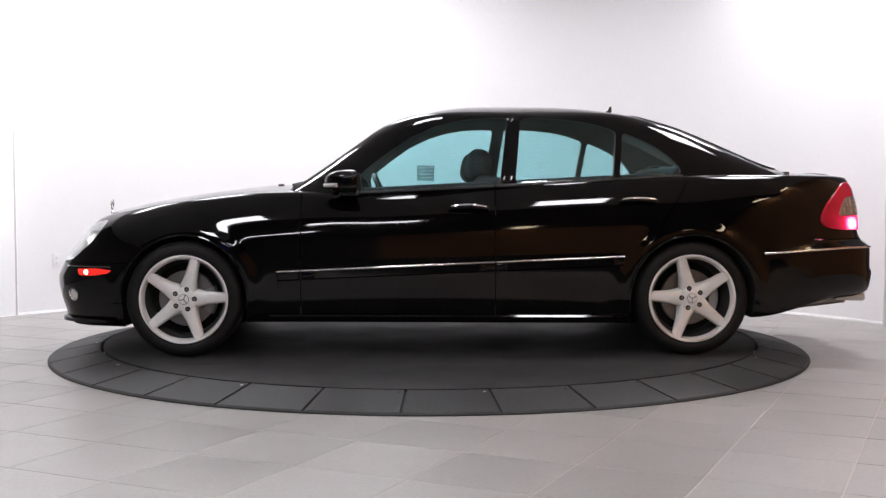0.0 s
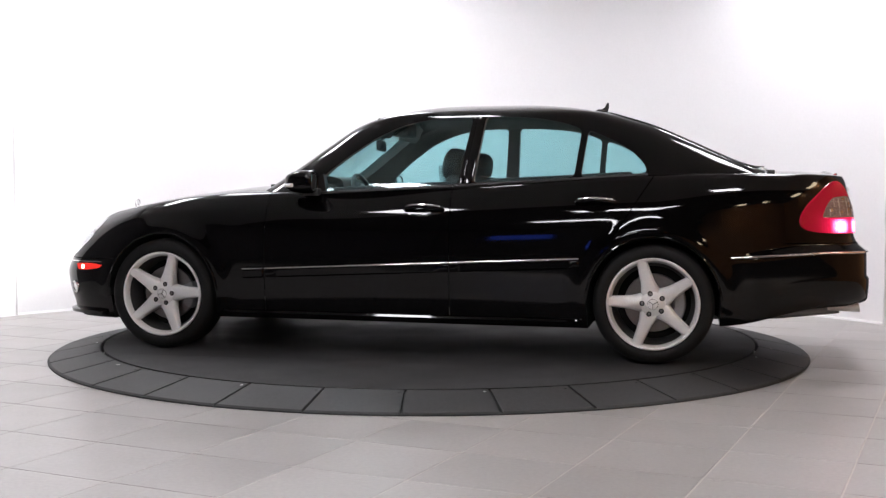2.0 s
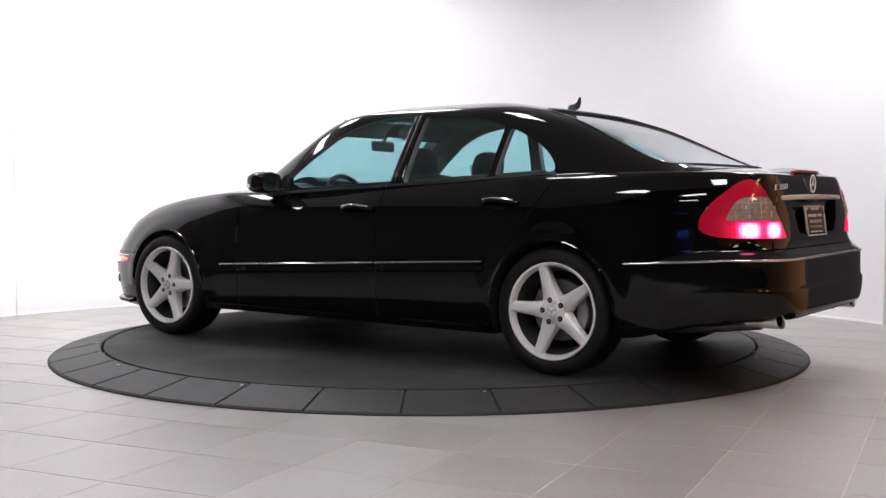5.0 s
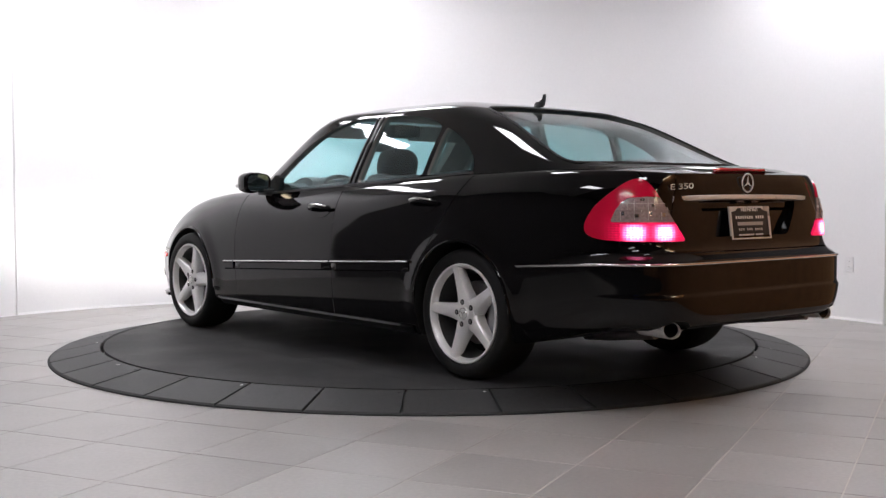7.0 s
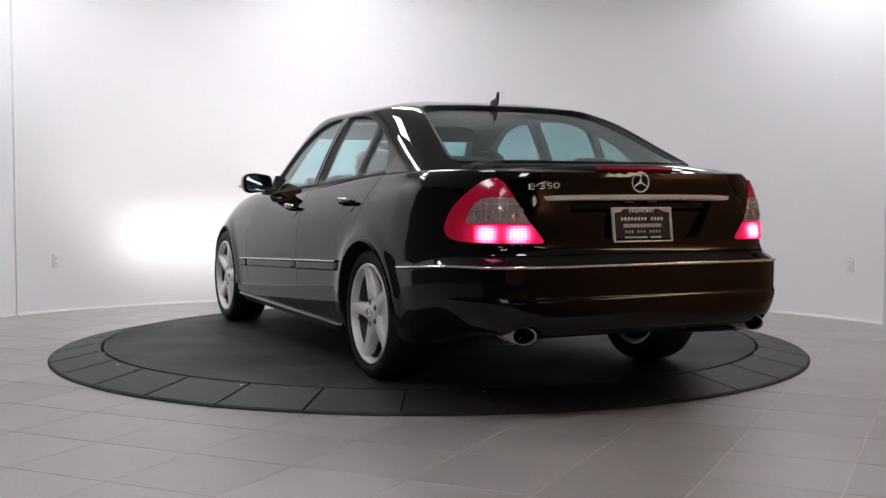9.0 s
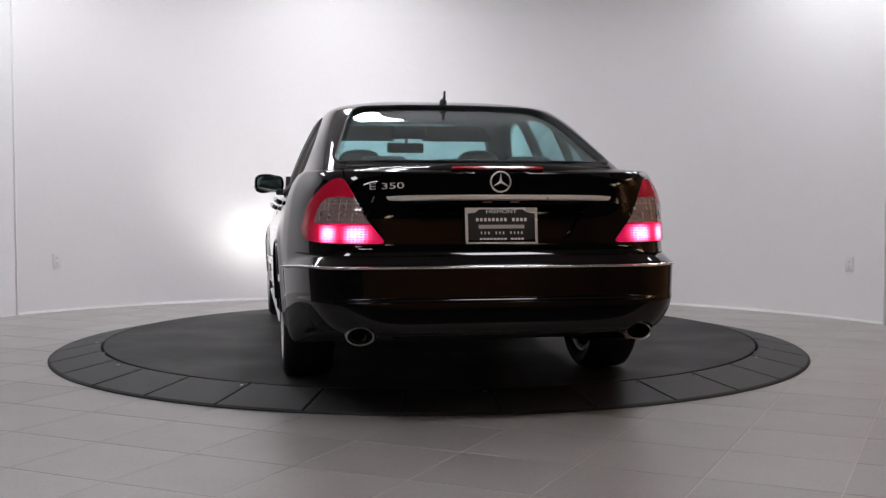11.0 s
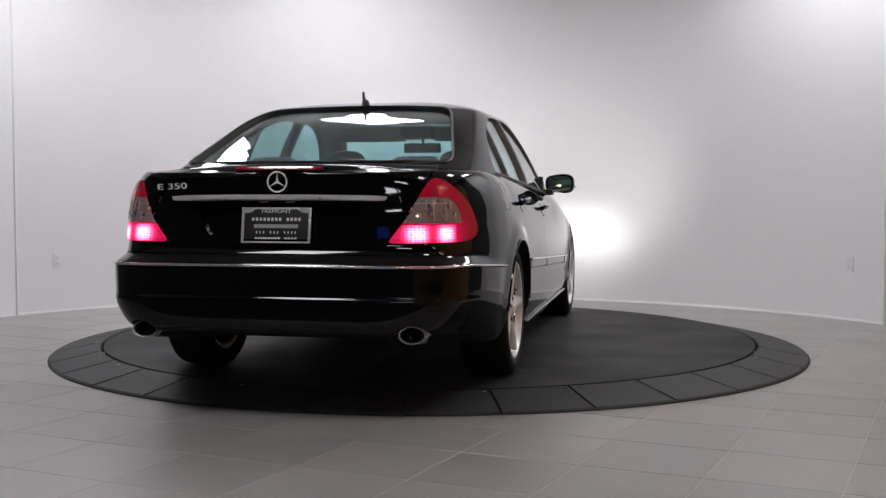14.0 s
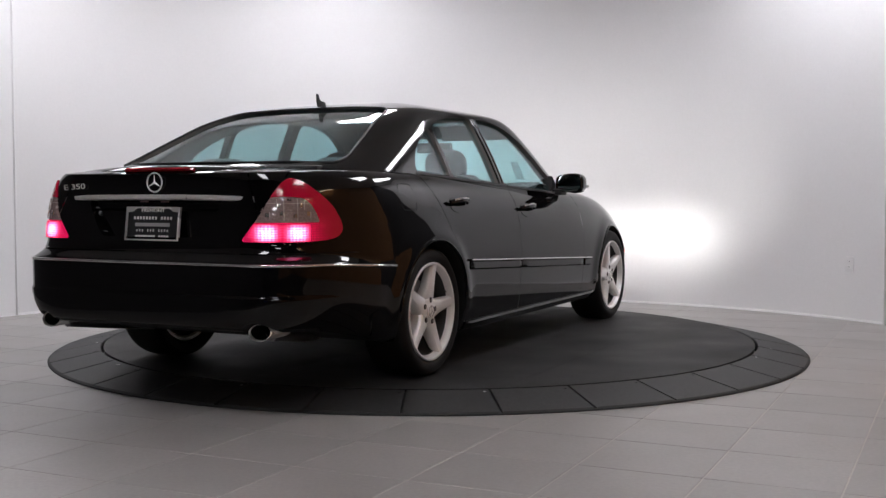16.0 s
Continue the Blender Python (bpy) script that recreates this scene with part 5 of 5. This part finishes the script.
def head_lights(car, skin):
    LENS_SHELL = solid_shell(body_rings(0.001), body_rings(-0.003))
    MARK_SHELL = solid_shell(body_rings(0.004), body_rings(-0.006))
    for sgn in (1, -1):
        lamp = empty("headlight")
        lamp.parent = car
        lamp["label"] = "clear headlight unit, lit"
        lens = boolean(LENS_SHELL.copy(), to_mesh(prism(rounded(HEADLIGHT, 0.03), "y", 0.425 if sgn > 0 else -1.2, 1.2 if sgn > 0 else -0.425)), "INTERSECT")
        lens.materials.clear()
        skin.dress(lens)
        link("lens", lens, CLEAR, lamp, "clear plastic lens").visible_shadow = False
        for y, x in ((0.535, 2.035), (0.665, 1.935)):
            m = Matrix.Translation((x, sgn * y, 0.632)) @ Matrix.Rotation(radians(93.5), 4, "Y")
            if y > 0.6:
                part("bulb", lathe([(0.0, -0.030), (0.018, -0.032), (0.021, -0.040), (0.0, -0.042)], 20, m), BULB_WIDE, lamp, "lit side bulb")
            part("projector", lathe([(0.0, -0.125), (0.045, -0.115), (0.056, -0.05), (0.056, 0.0), (0.061, 0.004), (0.066, 0.0), (0.066, -0.12), (0.0, -0.135)], 32, m), ALLOY_DARK if y > 0.6 else BOWL, lamp)
            if y < 0.6:
                part("bulb", lathe([(0.0, -0.098), (0.017, -0.100), (0.019, -0.106), (0.0, -0.108)], 20, m), BULB, lamp, "lit headlamp bulb")
                for lo, hi in ((-0.06, -0.013), (0.013, 0.06)):
                    part("beam_shield", box((lo, -0.055, -0.004), (hi, 0.055, -0.001), 0.0, m), BOWL, lamp)
    for sgn, sd in ((1, "left"), (-1, "right")):
        patch = boolean(MARK_SHELL.copy(), to_mesh(prism(rounded([(2.045, 0.492), (1.93, 0.497), (1.832, 0.487), (1.86, 0.468), (1.95, 0.455), (2.03, 0.456)], 0.012), "y", 0.5 if sgn > 0 else -1.2, 1.2 if sgn > 0 else -0.5)), "INTERSECT")
        patch.materials.clear()
        skin.dress(patch)
        mk = link("side_marker", patch, LENS_AMBER, car, "lit orange-red side marker lamp")
        p, n = Flank(skin).at(1.985, 0.474, sgn, 0.003)
        part("bulb", lathe([(0.0, 0.007), (0.012, 0.006), (0.017, 0.0)], 16, Matrix.Translation(p) @ n.to_track_quat("Z", "Y").to_matrix().to_4x4()), MARKER_CORE, mk)
        p, n = Flank(skin).at(2.075, 0.345, sgn, 0.002)
        bmf = lathe([(0.0, 0.0), (0.027, 0.0), (0.031, 0.005), (0.037, 0.003), (0.039, -0.01)], 28, Matrix.Translation(p) @ n.to_track_quat("Z", "Y").to_matrix().to_4x4())
        part("fog_lamp", bmf, CHROME, car, "round chrome-ringed fog lamp")
        strip = flank_strip(Flank(skin), 2.12, 0.505, 1.84, 0.505, sgn, 0.008, 0.005, 16)
        part("chrome_strip", strip, CHROME, car, "thin chrome strip on the front bumper")
        lip = flank_strip(Flank(skin), 2.16, 0.205, 1.82, 0.205, sgn, 0.03, 0.03, 16)
        part("bumper_lip", lip, PAINT, car)
    # upright hood ornament
    star(0.030, 0.0028, "hood_ornament", CHROME, car, Matrix.Translation((2.05, 0, 0.848)), "upright chrome ring ornament on the hood")
    part("ornament_foot", lathe([(0.014, 0.0), (0.008, 0.012), (0.004, 0.03), (0.0, 0.032)], 12, Matrix.Translation((2.05, 0, 0.79))), CHROME, car)
    for y in (-0.3, 0.3):
        part("washer_nozzle", box((0.93, y - 0.012, 0.960), (0.965, y + 0.012, 0.974), 0.004), TRIM_BLACK, car)
    for y0 in (-0.05, 0.45):
        part("wiper", tube([(0.86, y0, 0.968), (0.83, y0 - 0.3, 0.985), (0.80, y0 - 0.52, 0.99)], 0.008, 6), TRIM_BLACK, car, "black wiper arm")


def antenna(car):
    poly = [(-1.035, 1.405), (-1.068, 1.430), (-1.092, 1.442), (-1.106, 1.469), (-1.116, 1.471), (-1.117, 1.44), (-1.108, 1.408)]
    bm = prism(poly, "y", -0.005, 0.005)
    ant = part("antenna", bm, TRIM_BLACK, car, "black roof antenna fin")
    part("antenna_foot", lathe([(0.0, 0.020), (0.012, 0.018), (0.020, 0.009), (0.023, -0.012)], 20, Matrix.Translation((-1.066, 0, 1.413)) @ Matrix.Diagonal((1.5, 0.9, 1, 1))), TRIM_BLACK, ant)


def fuel_flap(car, panels, fl):
    loop = rounded([(-1.735, 0.962), (-1.735, 0.838), (-1.585, 0.835), (-1.585, 0.962)], 0.03, 6)
    pts = [fl.at(x, z, -1, -0.0008)[0] for x, z in loop]
    part("fuel_flap", tube(pts, 0.0022, 6, True), UNDER, panels[("rear_quarter", "right")], "flush fuel flap with a dark shut line")


def backlight_seal(car, gskin):
    """Black seal with a bright edge round the rear window."""
    for poly, x0, sg, mat in ((grow(rounded(BACKLIGHT, 0.04, 4), 0.004), -3.0, 1, TRIM_BLACK),):
        pts = []
        for y, z in poly:
            hit, n, _, _ = gskin.tree.ray_cast(Vector((x0, y, z)), Vector((sg, 0, 0)))
            if hit is not None:
                pts.append(hit + Vector((-0.001, 0, 0.001)))
        part("rear_window_seal", tube(pts, 0.006, 6, True), mat, car)


def interior(car):
    def cushion(name, lo, hi, mat, tilt=0.0, label="", owner=None, round_=0.05):
        c = (Vector(lo) + Vector(hi)) / 2
        h = (Vector(hi) - Vector(lo)) / 2
        m = Matrix.Translation(c) @ Matrix.Rotation(tilt, 4, "Y")
        return part(name, box(-h, h, round_, m, 4), mat, owner or car, label, smooth=60)
    for y in (0.37, -0.37):
        seat = cushion("front_seat", (-0.42, y - 0.24, 0.80), (-0.20, y + 0.24, 1.02), LEATHER, radians(-14), "charcoal leather front seat back", round_=0.07)
        bm = bmesh.new()
        bmesh.ops.create_uvsphere(bm, u_segments=28, v_segments=16, radius=1.0)
        for v in bm.verts:
            q = v.co
            v.co = Vector((math.copysign(abs(q.x) ** 0.8, q.x) * 0.075, math.copysign(abs(q.y) ** 0.7, q.y) * 0.135, math.copysign(abs(q.z) ** 0.75, q.z) * 0.10))
        bmesh.ops.transform(bm, matrix=Matrix.Translation((-0.245, y, 1.085)) @ Matrix.Rotation(radians(-10), 4, "Y"), verts=bm.verts)
        part("headrest", bm, LEATHER, seat, smooth=80)
        for dy in (-0.05, 0.05):
            part("headrest_post", tube([(-0.275, y + dy, 1.0), (-0.26, y + dy, 1.06)], 0.007, 8), CHROME, seat)
    bench = cushion("rear_bench", (-1.55, -0.62, 0.85), (-1.36, 0.62, 1.07), LEATHER, radians(-16), "charcoal leather rear bench back", round_=0.06)
    for y in (0.38, 0.0, -0.38):
        cushion("headrest", (-1.56, y - 0.12, 1.04), (-1.44, y + 0.12, 1.10 if y else 1.075), LEATHER, radians(-12), "", bench, 0.04)
    part("parcel_shelf", box((-2.06, -0.62, 0.98), (-1.5, 0.62, 1.045), 0.01), DASH, car, "dark fabric parcel shelf")
    bm = prism(rounded([(0.42, 0.90), (0.45, 0.965), (0.55, 0.985), (0.75, 0.975), (0.86, 0.93), (0.86, 0.90)], 0.04), "y", -0.68, 0.68)
    dash = part("dashboard", bm, DASH, car, "black dashboard")
    bm = prism(rounded([(0.40, 0.93), (0.42, 1.005), (0.52, 1.025), (0.66, 0.985), (0.66, 0.93)], 0.04), "y", 0.20, 0.54)
    part("instrument_hood", bm, DASH, dash)
    # steering wheel
    m = Matrix.Translation((0.31, 0.37, 0.865)) @ Matrix.Rotation(radians(-66), 4, "Y")
    ring = tube([m @ Vector((0.175 * math.cos(a), 0.185 * math.sin(a), 0)) for a in np.linspace(0, 2 * math.pi, 48, endpoint=False)], 0.015, 10, True)
    sw = part("steering_wheel", ring, LEATHER, car, "black leather steering wheel")
    bm = bmesh.new()
    add_box(bm, (-0.05, -0.07, -0.02), (0.05, 0.07, 0.03), 0.02, m)
    part("hub", bm, DASH, sw)
    for a in (0.0, math.pi, -math.pi / 2):
        p = m @ Vector((0.17 * math.sin(a), 0.18 * math.cos(a), 0))
        part("spoke", tube([m @ Vector((0, 0, 0.0)), p], 0.012, 8), DASH, sw)
    # inside mirror
    bm = bmesh.new()
    add_box(bm, (-0.018, -0.125, -0.034), (0.018, 0.125, 0.034), 0.016, Matrix.Translation((0.33, 0.005, 1.222)) @ Matrix.Rotation(radians(8), 4, "Z"), 3)
    im = part("inside_mirror", bm, DASH, car, "black inside mirror", smooth=60)
    part("mirror_stem", tube([(0.335, 0.0, 1.245), (0.30, 0.0, 1.30), (0.26, 0.0, 1.345)], 0.012, 8), DASH, im)
    part("mirror_mount", box((0.12, -0.11, 1.275), (0.25, 0.11, 1.36), 0.025), DASH, im)
    for y in (0.35, -0.35):
        vm = Matrix.Translation((0.215, y - 0.02 * (y > 0) + 0.02 * (y < 0), 1.312)) @ Matrix.Rotation(radians(52), 4, "Y")
        part("sun_visor", box((-0.06, -0.235, -0.008), (0.06, 0.235, 0.008), 0.007, vm), LINING, car, "grey sun visor, folded up")
    # sticker hung inside the right front window
    st = empty("window_sticker", Matrix.Translation((0.06, -0.715, 1.058)) @ Matrix.Rotation(radians(-22), 4, "X"))
    st.parent = car
    st["label"] = "thin pale translucent sheet with grey print inside the side window"
    part("sheet", box((-0.06, -0.0008, -0.058), (0.06, 0.0008, 0.058)), PAPER, st)
    for k in range(4):
        part("text_bar", box((-0.05, 0.0006, 0.038 - k * 0.024), (0.05 - 0.02 * (k % 2), 0.0016, 0.044 - k * 0.024)), PAPER_INK, st)
    # door caps seen through the far windows
    for sgn in (1, -1):
        part("door_cap", box((-1.35, min(sgn * 0.70, sgn * 0.745), 0.90), (0.45, max(sgn * 0.70, sgn * 0.745), 0.925), 0.01, Matrix.Translation((0, 0, 0.045)) @ Matrix.Rotation(radians(2.9), 4, "Y")), DASH, car)


BADGE = material("badge_silver", (0.80, 0.79, 0.77), rough=0.35, metal=0.35, grain=0.03)
BULB_WIDE = material("headlamp_side_bulb", (1.0, 0.98, 0.96), glow=SPILL_GLOW)
# dark tone stands in for the shade behind the spokes
BARREL = material("barrel_shaded", (0.05, 0.05, 0.05), rough=0.5, metal=0.5, grain=0.1, scale=10)
CHROME_LAMP = material("lamp_silver", (0.42, 0.42, 0.43), rough=0.3, metal=0.7, grain=0.05)
CHROME_MIRROR = material("mirror_silver", (0.82, 0.83, 0.84), rough=0.02, metal=1.0)
LENS_CLEAR = material("clear_plastic", (0.62, 0.62, 0.62), rough=0.15, coat=1.0, grain=0.1, scale=30)
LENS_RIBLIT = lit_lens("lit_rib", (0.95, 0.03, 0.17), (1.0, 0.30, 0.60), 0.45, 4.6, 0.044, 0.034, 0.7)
LENS_BOWL = material("reflector_pale", (0.46, 0.38, 0.35), rough=0.2, coat=1.0, grain=0.25, scale=8)
LENS_FACET = material("reflector_facet", (0.66, 0.60, 0.56), rough=0.14, metal=0.8, coat=1.0)
LENS_RIB = material("lens_rib_grey", (0.24, 0.17, 0.16), rough=0.2, coat=1.0)
PLATE_SILVER = material("plate_silver", (0.55, 0.54, 0.53), rough=0.35, metal=0.6)


def sedan():
    car = empty("sedan")
    tagged(car, "gloss black four-door sedan with silver five-spoke wheels, lights on", "car")
    panels, skin = body(car)
    gskin = greenhouse(car, panels)
    fl = Flank(skin)
    wheel(car, AXLE, 1, radians(38.5))
    wheel(car, -AXLE, 1, radians(-3))
    wheel(car, AXLE, -1, radians(30))
    wheel(car, -AXLE, -1, radians(8))
    mouldings(car, panels, fl)
    bumper_trim(car, panels, skin)
    belt_trim(car, panels, gskin)
    pillar_trims(car, panels, gskin)
    handles(car, panels, fl)
    mirrors(car, panels)
    tail_lights(car, skin)
    rear_dress(car, panels)
    head_lights(car, skin)
    antenna(car)
    fuel_flap(car, panels, fl)
    backlight_seal(car, gskin)
    interior(car)
    return car


# ---- assemble ----
room()
lights()
wall_screen(-3.8, -10.997, 1.75, 0)
wall_outlet(-3.106, 2.054, 0.428)
wall_outlet(3.25, 1.353, 0.436)
DISC = turntable()
SEDAN = sedan()
floor_tiles()


def motions():
    rows, spin = [], []
    for t, a in HEADING:
        c, s = math.cos(radians(a)), math.sin(radians(a))
        rows.append((t, pose(CAR_X * c - CAR_Y * s, CAR_X * s + CAR_Y * c, DISC_Z, 0, 0, a)))
        spin.append((t, pose(0, 0, 0, 0, 0, a)))
    walk(SEDAN, rows)
    walk(DISC, spin)


motions()
